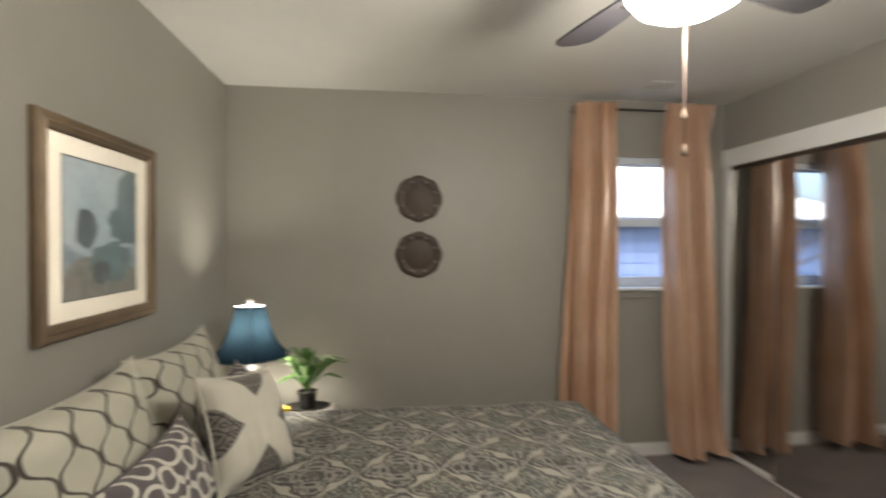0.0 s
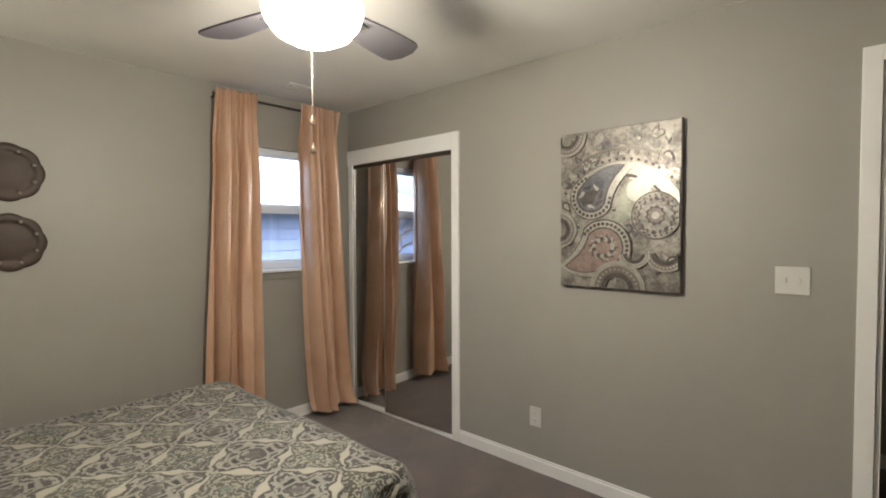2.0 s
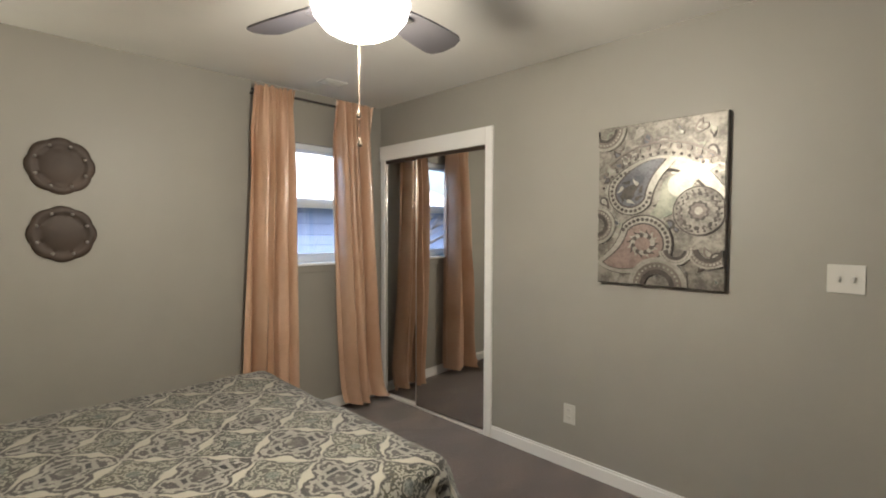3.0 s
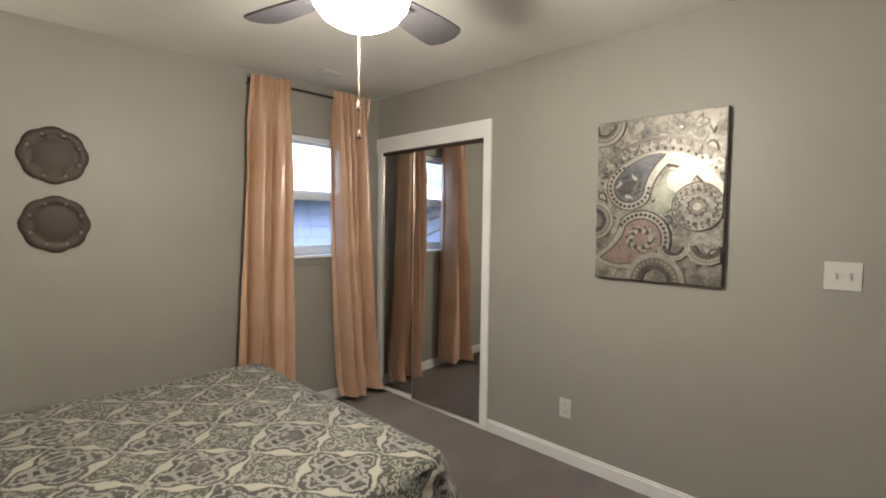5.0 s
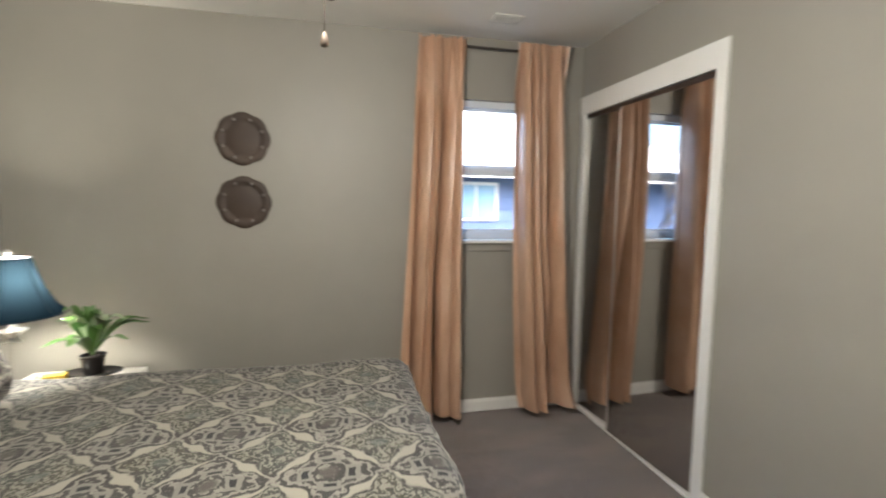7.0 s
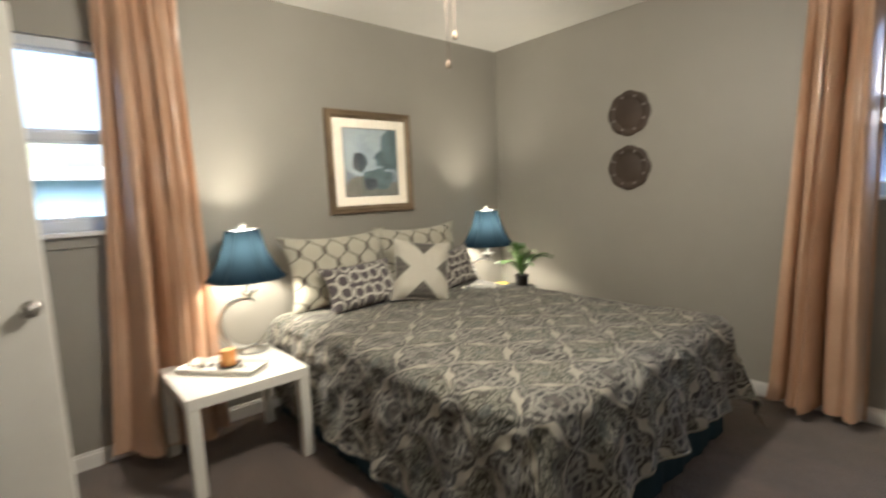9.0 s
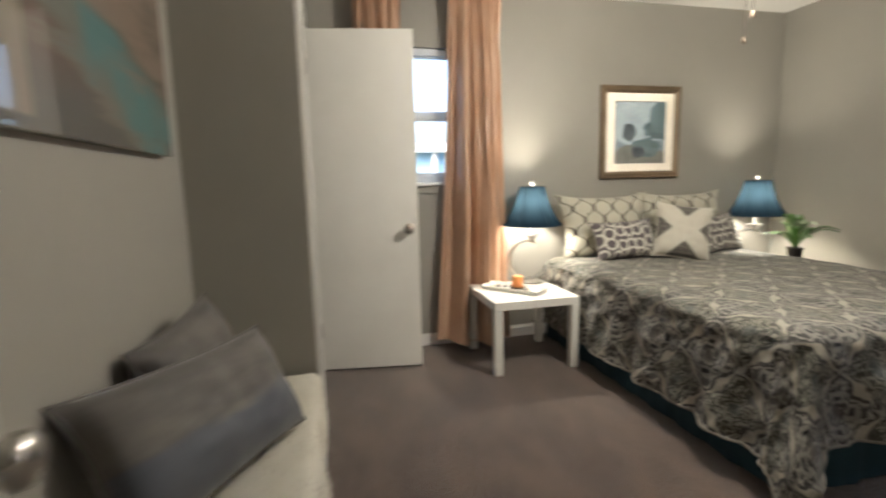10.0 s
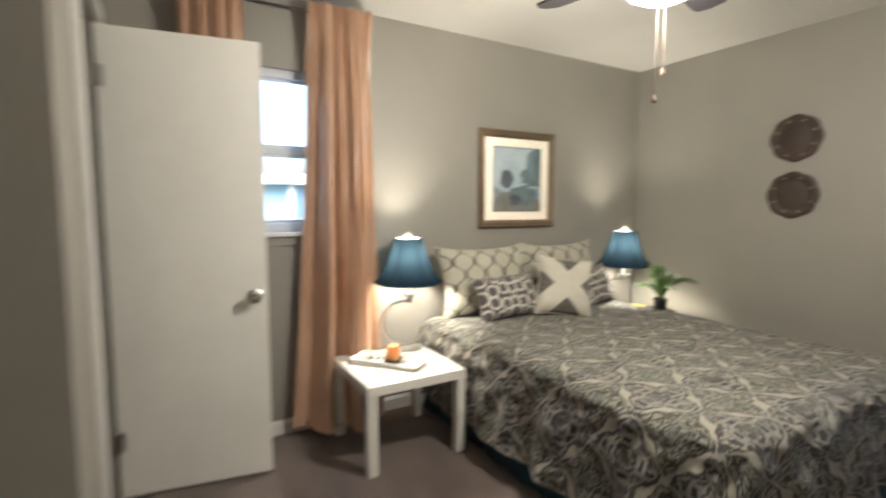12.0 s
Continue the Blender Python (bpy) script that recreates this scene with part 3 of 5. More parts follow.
def comforter():
    """The quilt: flat on the mattress, rounded over its edges, hanging in soft folds."""
    hang_s, hang_n, hang_e, r = 0.465, 0.46, 0.385, 0.08
    us = np.linspace(0, BX1 - BX0 - 0.03 + hang_e, 150)
    vs = np.linspace(-BHW - hang_s, BHW + hang_n, 160)
    rows, uvs = [], []
    length = BX1 - BX0 - 0.03
    for u in us:
        row, uvrow = [], []
        for v in vs:
            iu, iv = min(u, length - 0.05), max(-BHW + 0.05, min(BHW - 0.05, v))
            ou, ov = u - iu, v - iv
            d = math.hypot(ou, ov)
            x, y, z = BX0 + iu, BYC + iv, BTOP
            if d > 1e-6:
                du, dv = ou / d, ov / d
                a = min(d / r, math.pi / 2)
                out, drop = r * math.sin(a), r * (1 - math.cos(a))
                rest = max(0, d - r * math.pi / 2)
                along = iu if abs(dv) > abs(du) else iv
                corner = 2 * abs(du * dv)
                fold = (math.sin(along * 15 + 1.3) * 0.5 + math.sin(along * 27 + 0.4) * 0.3) * (1 - corner) + math.sin(math.atan2(dv, du) * 7) * corner
                out += rest * (0.13 + 0.26 * corner) + fold * 0.035 * min(1, rest / 0.3)
                drop += rest * (0.99 - 0.05 * corner)
                x, y, z = x + du * out, y + dv * out, z - drop
            puff = noise.noise(Vector((u * 2.1, v * 2.1, 0.3))) * 0.016 + noise.noise(Vector((u * 6.5, v * 6.5, 4.3))) * 0.006
            z += puff * (1.0 if d < r else 0.4)
            if d > r:
                ripple = 0.022 * noise.noise(Vector((u * 11, v * 11, 7.7))) + 0.012 * noise.noise(Vector((u * 24, v * 24, 1.7)))
                x, y = x + ou / d * ripple, y + ov / d * ripple
            z -= 0.03 * max(0, 1 - u / 0.12) ** 2
            row.append((x, y, max(z, 0.016 + 0.006 * math.sin(u * 40) * math.sin(v * 40))))
            uvrow.append((u, v))
        rows.append(row)
        uvs.append(uvrow)
    edge = [Vector(row[0]) for row in rows] + [Vector(p) for p in rows[-1][1:]]
    return sheet(bmesh.new(), rows, uvs), [p + Vector((0, 0, 0.002)) for p in edge]


cloth, edge = comforter()
quilt = part("comforter", cloth, COMFORTER, smooth=True)
HEM = plain("ivory_grey_binding", (0.20, 0.185, 0.155), 0.85)
part("hem_binding", tube(bmesh.new(), edge, 0.006, 6), HEM, quilt, "narrow quilted hem binding", True)
tagged(quilt, "grey and ivory ogee-patterned comforter draped over the bed", "comforter")


# ---- curtains ----
def curtain(name, length, top, bottom, folds, seed, lean=0.0, pool=0.0, pleat=0.5):
    """A hanging panel gathered on its rod: top and bottom are its spans along local x; local y points into the room."""
    rng = random.Random(seed)
    nx, nz = folds * 26, 60
    wide = [rng.choice((0.5, 0.8, 1.3, 2.0)) * rng.uniform(0.8, 1.2) for _ in range(folds)]
    ends = [0.0]
    for w in wide:
        ends.append(ends[-1] + w / sum(wide))
    amp = [rng.uniform(0.3, 1.5) for _ in range(folds + 1)]
    tuck = [rng.uniform(-1.0, 1.0) for _ in range(folds + 1)]
    merge = [rng.uniform(0.25, 0.75) for _ in range(folds + 1)]
    rows = []
    for k in range(nz + 1):
        f = k / nz
        z = length * (1 - f)
        row = []
        ease = f ** 1.3
        for i in range(nx + 1):
            g = i / nx
            j = max(q for q in range(folds) if ends[q] <= g + 1e-9)
            w = min(1.0, (g - ends[j]) / (ends[j + 1] - ends[j]))
            x0 = top[0] + (top[1] - top[0]) * g
            x1 = bottom[0] + (bottom[1] - bottom[0]) * g
            blend = w * w * (3 - 2 * w)
            a = amp[j] * (1 - blend) + amp[j + 1] * blend
            p = tuck[j] * (1 - blend) + tuck[j + 1] * blend
            turn = 2 * math.pi * (w + 0.10 * p * math.sin(math.pi * f * 1.4 + j))
            body = math.cos(turn)
            body = math.copysign(abs(body) ** 0.75, body)
            grow = 0.35 + 0.65 * min(1, f * 4) + 0.25 * f
            narrow = min(1.0, wide[j] / 0.9)
            y = 0.064 * a * grow * narrow * body
            small = math.sin(2 * turn + 4 * p + 1.5 * f)
            y += 0.012 * small * max(0.0, 1 - abs(f - merge[j]) * 1.2)
            y += 0.008 * math.sin(2 * math.pi * g * folds * 3.1 + seed) * max(0.0, 1 - f * 5)
            y += 0.016 * noise.noise(Vector((g * 3, f * 3, seed))) * f
            x = x0 + (x1 - x0) * ease + 0.016 * a * grow * narrow * math.sin(turn) + lean * math.sin(math.pi * f) * 0.04
            fall = min(1.0, max(0.0, (f - 0.38) / 0.3))
            off = abs(g - pleat - 0.05 * math.sin(3 * f))
            deep = math.exp(-(off / 0.045) ** 2) - 0.6 * math.exp(-((off - 0.13) / 0.06) ** 2)
            y -= 0.085 * deep * fall * fall * (3 - 2 * fall)
            if pool and f > 0.90:
                t = (f - 0.90) / 0.10
                y += pool * t * t * (0.6 + 0.5 * math.sin(g * 5 + seed))
                z = max(z, 0.012 + 0.05 * t * (0.5 + 0.5 * math.sin(w * 5 + j)))
            y -= 0.075 * (math.exp(-(g / 0.07) ** 2) + math.exp(-((1 - g) / 0.07) ** 2)) * min(1, f * 8)
            y = max(y, -0.095)
            if k == 0:
                z += 0.006 * math.sin(g * folds * 19 + seed)
            row.append((x, y, z))
        rows.append(row)
    return sheet(bmesh.new(), rows, thick=0.003)


def curtain_set(m, rod, panels, group, side):
    """A dark rod on two brackets, and its panels; local x along the wall, y into the room."""
    r = thing("curtain_rod", m, "thin dark metal curtain rod close to the ceiling", "curtain rod")
    part("rod", tube(bmesh.new(), [(rod[0], 0.06, 2.352), (rod[1], 0.06, 2.352)], 0.008), DARKMETAL, r, smooth=True)
    for x in (rod[0] + 0.02, rod[1] - 0.02):
        part("bracket", slab(x - 0.008, 0.0, 2.33, x + 0.008, 0.065, 2.344, 0.002), DARKMETAL, r)
    for top, bottom, folds, seed, lean, pool, label in panels:
        c = part("curtain", curtain("curtain", 2.375, top, bottom, folds, seed, lean, pool), CURTAIN, smooth=True)
        tagged(c, label, "curtain", group)
        c.matrix_basis = m @ pose(0, 0.118, 0.005)


curtain_set(pose(0, 0, 0, 0, 0, 180), (-3.10, -2.21),
            [((-2.49, -2.195), (-2.500, -2.085), 5, 3, 0.2, 0.06, "long copper satin curtain panel touching the carpet"),
             ((-3.165, -2.825), (-3.300, -2.895), 5, 8, 0.5, 0.08, "long copper satin curtain panel pooled on carpet by the closet")], "north window curtains", 1)
curtain_set(pose(0, 0, 0, 0, 0, -90), (2.45, 3.42),
            [((2.46, 2.81), (2.42, 2.95), 5, 12, -0.3, 0.12, "long copper satin curtain panel behind the side table"),
             ((3.13, 3.43), (3.10, 3.48), 5, 21, 0.0, 0.0, "copper satin curtain panel mostly hidden behind the open door")], "west window curtains", -1)


# ---- side tables ----
def side_table(m, label):
    t = thing("side_table", m, label, "side table", "white side tables")
    part("tabletop", slab(-0.275, -0.275, 0.40, 0.275, 0.275, 0.45, 0.003), LACK, t)
    for sx in (-1, 1):
        for sy in (-1, 1):
            part("leg", slab(sx * 0.248 - 0.025, sy * 0.248 - 0.025, 0.0, sx * 0.248 + 0.025, sy * 0.248 + 0.025, 0.399, 0.002), LACK, t)
    return t


side_table(pose(0.41, -2.447, 0), "square white side table with four straight legs on carpet")
side_table(pose(0.40, -0.32, 0), "square white side table between bed and wall")


# ---- table lamps ----
def table_lamp(place, turn, label):
    l = thing("table_lamp", pose(*place, 0.45, 0, 0, turn), label, "table lamp", "bedside lamps")
    part("foot", lathe(bmesh.new(), [(0, 0), (0.075, 0), (0.078, 0.006), (0.06, 0.014), (0.03, 0.020), (0, 0.022)], 36), STEEL, l, "round silver foot", True)
    pts = []
    for k in range(30):
        a = radians(62 + 272 * k / 29)
        pts.append((-0.03 + 0.125 * math.cos(a), 0, 0.155 + 0.135 * math.sin(a)))
    part("scroll", tube(bmesh.new(), pts, [0.006 + 0.008 * math.sin(math.pi * k / 29) for k in range(30)], 10), STEEL, l, "silver C-shaped scroll", True)
    part("cup", lathe(bmesh.new(), [(0, 0.285), (0.02, 0.288), (0.012, 0.300), (0.03, 0.318), (0.052, 0.330), (0.054, 0.334), (0.03, 0.326), (0, 0.322)], 28, 0.07 * 0, 0), STEEL, l, "", True)
    part("stem", lathe(bmesh.new(), [(0.016, 0.322), (0.016, 0.40), (0, 0.40)], 16), PLASTIC, l, "ivory candle sleeve", True)
    part("bulb", lathe(bmesh.new(), [(0, 0.40), (0.014, 0.405), (0.014, 0.42), (0.028, 0.45), (0.03, 0.47), (0.02, 0.50), (0, 0.51)], 20), BULB, l, "", True).visible_shadow = False
    n = 6
    prof = [(0.205, 0.402), (0.178, 0.428), (0.150, 0.475), (0.119, 0.540), (0.097, 0.610), (0.085, 0.665)]
    s = bmesh.new()
    rows = []
    for r, z in prof:
        row = []
        for k in range(n * 4 + 1):
            a = 2 * math.pi * k / (n * 4)
            w = (a / (2 * math.pi / n)) % 1
            q = 1 / math.cos((w - 0.5) * 2 * math.pi / n) * math.cos(math.pi / n)
            q = 0.35 + 0.65 * q
            row.append((r * q * math.cos(a), r * q * math.sin(a), z))
        rows.append(row)
    sheet(s, rows)
    bmesh.ops.remove_doubles(s, verts=s.verts, dist=1e-5)
    shade = part("shade", s, SHADE, l, "teal blue paneled bell shade, lit from inside", True)
    inner = [(0.074, 0.653), (0.072, 0.664)]
    ring_rows = [[(r * math.cos(2 * math.pi * k / 32), r * math.sin(2 * math.pi * k / 32), z) for k in range(33)] for r, z in inner]
    part("lining", sheet(bmesh.new(), ring_rows, thick=0.001), LINING, shade, "white shade lining", True)
    for k in range(n):
        a = 2 * math.pi * k / n
        part("rib", tube(bmesh.new(), [((r + 0.001) * math.cos(a), (r + 0.001) * math.sin(a), z) for r, z in prof], 0.0028, 6), SHADE_TRIM, shade, "", True)
    for r, z in (prof[0], prof[-1]):
        part("binding", tube(bmesh.new(), [(r * 0.985 * math.cos(2 * math.pi * k / 48), r * 0.985 * math.sin(2 * math.pi * k / 48), z) for k in range(49)], 0.0035, 6), SHADE_TRIM, shade, "", True)
    part("finial", lathe(bmesh.new(), [(0.004, 0.62), (0.004, 0.675), (0.012, 0.683), (0.014, 0.692), (0.008, 0.702), (0, 0.704)], 14), PLASTIC, l, "", True)
    harp = [(0.05 * math.cos(a), 0, 0.51 + 0.15 * math.sin(a)) for a in np.linspace(math.pi, 0, 13)]
    part("harp", tube(bmesh.new(), [(-0.016, 0, 0.40)] + harp + [(0.016, 0, 0.40)], 0.002, 6), STEEL, l, "", True)


LINING = plain("white_shade_lining", (0.8, 0.78, 0.72), 0.8, vary=0.03)
SHADE_TRIM = plain("navy_shade_binding", (0.012, 0.02, 0.035), 0.8)
table_lamp(LAMP_S, 70, "silver scroll table lamp with lit teal shade on side table")
table_lamp(LAMP_N, 45, "silver scroll table lamp with lit blue shade beside the plant")


# ---- ceiling fan ----
def ceiling_fan():
    f = thing("ceiling_fan", pose(*FAN, 0), "ceiling fan with dark blades and a lit frosted bowl", "ceiling fan")
    part("canopy", lathe(bmesh.new(), [(0, 2.36), (0.05, 2.36), (0.07, 2.39), (0.072, H - 0.001), (0, H - 0.001)], 32), PLASTIC, f, "", True)
    part("downrod", lathe(bmesh.new(), [(0.013, 2.27), (0.013, 2.37)], 14), PLASTIC, f, "", True)
    part("motor_housing", lathe(bmesh.new(), [(0, 2.12), (0.075, 2.12), (0.125, 2.15), (0.13, 2.19), (0.11, 2.24), (0.05, 2.275), (0, 2.275)], 36), PLASTIC, f, "white motor housing", True)
    part("light_fitter", lathe(bmesh.new(), [(0, 2.075), (0.09, 2.075), (0.09, 2.12), (0, 2.12)], 32), PLASTIC, f, "", True)
    bowl = part("light_bowl", lathe(bmesh.new(), [(0.146, 2.095), (0.148, 2.08), (0.138, 2.045), (0.112, 2.012), (0.073, 1.991), (0.03, 1.983), (0, 1.982)], 36), BOWL, f, "glowing frosted glass bowl", True)
    bowl.visible_shadow = False
    for k in range(4):
        a = 12 + 90 * k
        m = pose(0, 0, 2.108, 0, 0, a)
        rows = []
        for i in range(15):
            t = i / 14
            x = 0.17 + 0.318 * t
            half = 0.050 + 0.022 * math.sin(min(1, t * 1.2) * math.pi / 2)
            if t > 0.86:
                half *= math.sqrt(max(0.12, 1 - ((t - 0.86) / 0.15) ** 2))
            rows.append([(x, half * s, -half * s * 0.20) for s in (-1, -0.5, 0, 0.5, 1)])
        blade = part("blade", sheet(bmesh.new(), rows, thick=0.007), BLADE, f, "dark walnut fan blade", False, m)
        part("blade_iron", box(box(bmesh.new(), 0.09, -0.018, -0.002, 0.20, 0.018, 0.006, 0.002), 0.18, -0.035, -0.012, 0.215, 0.035, -0.007, 0.002), STEEL, blade)
    for x, y, z0 in ((0.0, 0.012, 1.745), (-0.012, -0.01, 1.655)):
        part("pull_chain", tube(bmesh.new(), [(x, y, 2.0), (x, y, z0 + 0.02)], 0.0013, 6), BRONZE, f)
        part("chain_fob", lathe(bmesh.new(), [(0.002, z0 + 0.028), (0.004, z0 + 0.022), (0.008, z0 + 0.008), (0.007, z0 + 0.003), (0, z0)], 14, x, y), FOB, f, "", True)


ceiling_fan()


# ---- things on the walls ----
def wall_disc(z, label):
    d = thing("wall_medallion", pose(1.20, -0.002, z, 90, 0, 0), label, "wall decor", "bronze medallions")
    n, r = 96, 0.143
    bm = bmesh.new()
    rings = []
    for f, h in ((1.0, 0.0), (1.0, 0.006), (0.93, 0.014), (0.74, 0.012), (0.70, 0.006), (0.60, 0.010), (0.30, 0.014), (0.0, 0.016)):
        ring = []
        for k in range(n):
            a = 2 * math.pi * k / n
            lobe = 1 + 0.06 * abs(math.cos(4 * a)) * (1 if f > 0.72 else 0)
            ring.append(bm.verts.new((r * f * lobe * math.cos(a), r * f * lobe * math.sin(a), h)))
        rings.append(ring)
    for a, b in zip(rings, rings[1:]):
        for k in range(n):
            if (b[k].co - b[(k + 1) % n].co).length > 1e-6:
                bm.faces.new((a[k], a[(k + 1) % n], b[(k + 1) % n], b[k]))
            else:
                bm.faces.new((a[k], a[(k + 1) % n], b[0]))
    part("plate", bm, BRONZE, d, "scalloped dark bronze plate", True)
    for k in range(8):
        a = 2 * math.pi * (k + 0.5) / 8
        part("bead", lathe(bmesh.new(), [(0.009, 0.010), (0.008, 0.015), (0.004, 0.017), (0, 0.0175)], 12, r * 0.80 * math.cos(a), r * 0.80 * math.sin(a)), PEARL, d, "", True)


wall_disc(1.742, "scalloped dark bronze medallion above its twin on wall")
wall_disc(1.380, "scalloped dark bronze medallion below its twin on wall")


def outlet(name, m, w, h, label, kind):
    o = thing(name, m, label, kind)
    part("plate", slab(-w / 2, -h / 2, 0, w / 2, h / 2, 0.006, 0.002), PLASTIC, o)
    return o


o = outlet("wall_outlet", pose(W, -1.820, 0.325, 90, 0, -90), 0.075, 0.115, "white wall outlet plate above the baseboard", "outlet")
for y in (-0.022, 0.022):
    soc = part("socket", lathe(bmesh.new(), [(0, 0.006), (0.016, 0.006), (0.015, 0.009), (0, 0.009)], 20, 0, y), PLASTIC, o)
    for x in (-0.006, 0.006):
        part("slot", slab(x - 0.001, y - 0.004, 0.0088, x + 0.001, y + 0.005, 0.0096), BLACK, soc)
o = outlet("light_switch", pose(W, -3.050, 1.217, 90, 0, -90), 0.12, 0.115, "white double light switch plate beside the doorway", "light switch")
part("toggle", slab(-0.028, -0.012, 0.006, -0.018, 0.012, 0.016, 0.002), PLASTIC, o)
part("toggle", slab(0.018, -0.012, 0.006, 0.028, 0.012, 0.016, 0.002), PLASTIC, o)

v = thing("ceiling_vent", pose(2.66, -0.34, H), "small white slatted ceiling air vent", "air vent")
part("frame", box(box(box(box(bmesh.new(), -0.085, -0.06, -0.008, 0.085, -0.045, 0), -0.085, 0.045, -0.008, 0.085, 0.06, 0), -0.085, -0.045, -0.008, -0.07, 0.045, 0), 0.07, -0.045, -0.008, 0.085, 0.045, 0), PLASTIC, v)
part("backing", slab(-0.07, -0.045, -0.002, 0.07, 0.045, -0.0005), PEARL, v)
for k in range(5):
    y = -0.036 + 0.018 * k
    part("slat", slab(-0.07, y - 0.003, -0.009, 0.07, y + 0.003, -0.006), PLASTIC, v)


# ---- cushions and pillows ----
def cushion(w, h, t, seed=0, ears=0.0, n=26):
    """A soft filled cushion in local x, y with thickness along z; ears pulls the corners out."""
    bm = bmesh.new()
    layer = bm.loops.layers.uv.new("UVMap")
    for side in (1, -1):
        grid = []
        for i in range(n + 1):
            row = []
            for j in range(n + 1):
                u, v = -1 + 2 * i / n, -1 + 2 * j / n
                pinch = 1 - 0.07 * (1 - u * u) * abs(v) ** 3 - 0.0
                pinch2 = 1 - 0.07 * (1 - v * v) * abs(u) ** 3
                e = 1 + ears * (abs(u * v)) ** 4
                x, y = u * w / 2 * pinch2 * e, v * h / 2 * pinch * e
                z = t / 2 * (max(0, 1 - u ** 4) ** 0.55) * (max(0, 1 - v ** 4) ** 0.55)
                z *= 1 + 0.14 * noise.noise(Vector((u * 2.2, v * 2.2, seed)))
                z += 0.010 * noise.noise(Vector((u * 5, v * 5, seed + 3))) * (1 - u * u) * (1 - v * v)
                row.append(bm.verts.new((x, y, side * z)))
            grid.append(row)
        for i in range(n):
            for j in range(n):
                vs = (grid[i][j], grid[i + 1][j], grid[i + 1][j + 1], grid[i][j + 1])
                f = bm.faces.new(vs if side > 0 else vs[::-1])
                for loop in f.loops:
                    loop[layer].uv = (loop.vert.co.x, loop.vert.co.y)
    bmesh.ops.remove_doubles(bm, verts=bm.verts, dist=1e-4)
    return bm


def seam(w, h, r=0.004, ears=0.0):
    """Piping round the edge of a cushion."""
    pts = []
    for k in range(81):
        s = 4 * k / 80
        q, f = int(s) % 4, s - int(s)
        u, v = ((-1 + 2 * f, -1), (1, -1 + 2 * f), (1 - 2 * f, 1), (-1, 1 - 2 * f))[q]
        e = 1 + ears * abs(u * v) ** 4
        pts.append((u * w / 2 * (1 - 0.07 * (1 - v * v) * abs(u) ** 3) * e, v * h / 2 * (1 - 0.07 * (1 - u * u) * abs(v) ** 3) * e, 0))
    return tube(bmesh.new(), pts, r, 6)


SHAM = ogee_material()
SCROLL = scroll_material()
WEDGE = trellis_material("ivory_wedge_print", (0.17, 0.155, 0.13), (0.045, 0.040, 0.038), 0.052, 0.5, 0.7, 0.03, 2.0, 0.078)


def pillow(name, size, material, m, label, ears=0.05, seed=0):
    w, h, t = size
    p = thing(name, m, label, "pillow")
    part("cover", cushion(w, h, t, seed, ears), material, p, smooth=True)
    part("piping", seam(w, h, 0.0045, ears), material, p, smooth=True)


pillow("pillow_sham", (0.68, 0.44, 0.17), SHAM, pose(0.17, -1.68, 0.815, 90 - 15, 0, 90), "cream pillow sham with brown trellis leaning on wall", 0.11, 1)
pillow("pillow_sham", (0.66, 0.44, 0.17), SHAM, pose(0.165, -1.02, 0.815, 90 - 14, 0, 90), "cream pillow sham with brown trellis behind white cushion", 0.11, 2)
pillow("scroll_cushion", (0.47, 0.27, 0.13), SCROLL, pose(0.37, -1.655, 0.735, 90 - 24, 0, 90) @ pose(0, 0, 0, 0, 0, 2), "charcoal oblong cushion with ivory scrollwork on bed", 0.07, 3)
pillow("scroll_cushion", (0.43, 0.27, 0.13), SCROLL, pose(0.36, -0.90, 0.735, 90 - 22, 0, 98) @ pose(0, 0, 0, 0, 0, 5), "charcoal oblong cushion with ivory scrollwork near lamp", 0.07, 4)
pillow("ivory_cushion", (0.36, 0.39, 0.15), WEDGE, pose(0.49, -1.29, 0.785, 90 - 24, 0, 66) @ pose(0, 0, 0, 0, 0, -9), "square ivory cushion with dark patterned wedges on bed", 0.03, 5)


# ---- bench by the door ----
bench = thing("bench", pose(1.98, -3.925, 0), "upholstered bench with dark wooden legs against wall", "bench")
part("seat", slab(-0.56, -0.19, 0.30, 0.56, 0.19, 0.405, 0.03), CREAM, bench, smooth=True)
for sx in (-1, 1):
    for sy in (-1, 1):
        part("leg", slab(sx * 0.50 - 0.022, sy * 0.15 - 0.022, 0, sx * 0.50 + 0.022, sy * 0.15 + 0.022, 0.30, 0.003), BENCHWOOD, bench)


def fur_rows():
    rows = []
    for i in range(70):
        u = -0.585 + 1.17 * i / 69
        row = []
        for j in range(44):
            s = -0.20 + 0.56 * j / 43
            wave = 0.012 * math.sin(u * 17 + 1) + 0.008 * math.sin(u * 41)
            y, z = s, 0.432
            if s > 0.185:
                d = s - 0.185
                a = min(d / 0.035, math.pi / 2)
                y = 0.185 + 0.035 * math.sin(a) + wave * min(1, d / 0.1)
                z = 0.432 - 0.035 * (1 - math.cos(a)) - max(0, d - 0.055)
            row.append((u, y, z + 0.007 * noise.noise(Vector((u * 16, s * 16, 2)))))
        rows.append(row)
    return rows


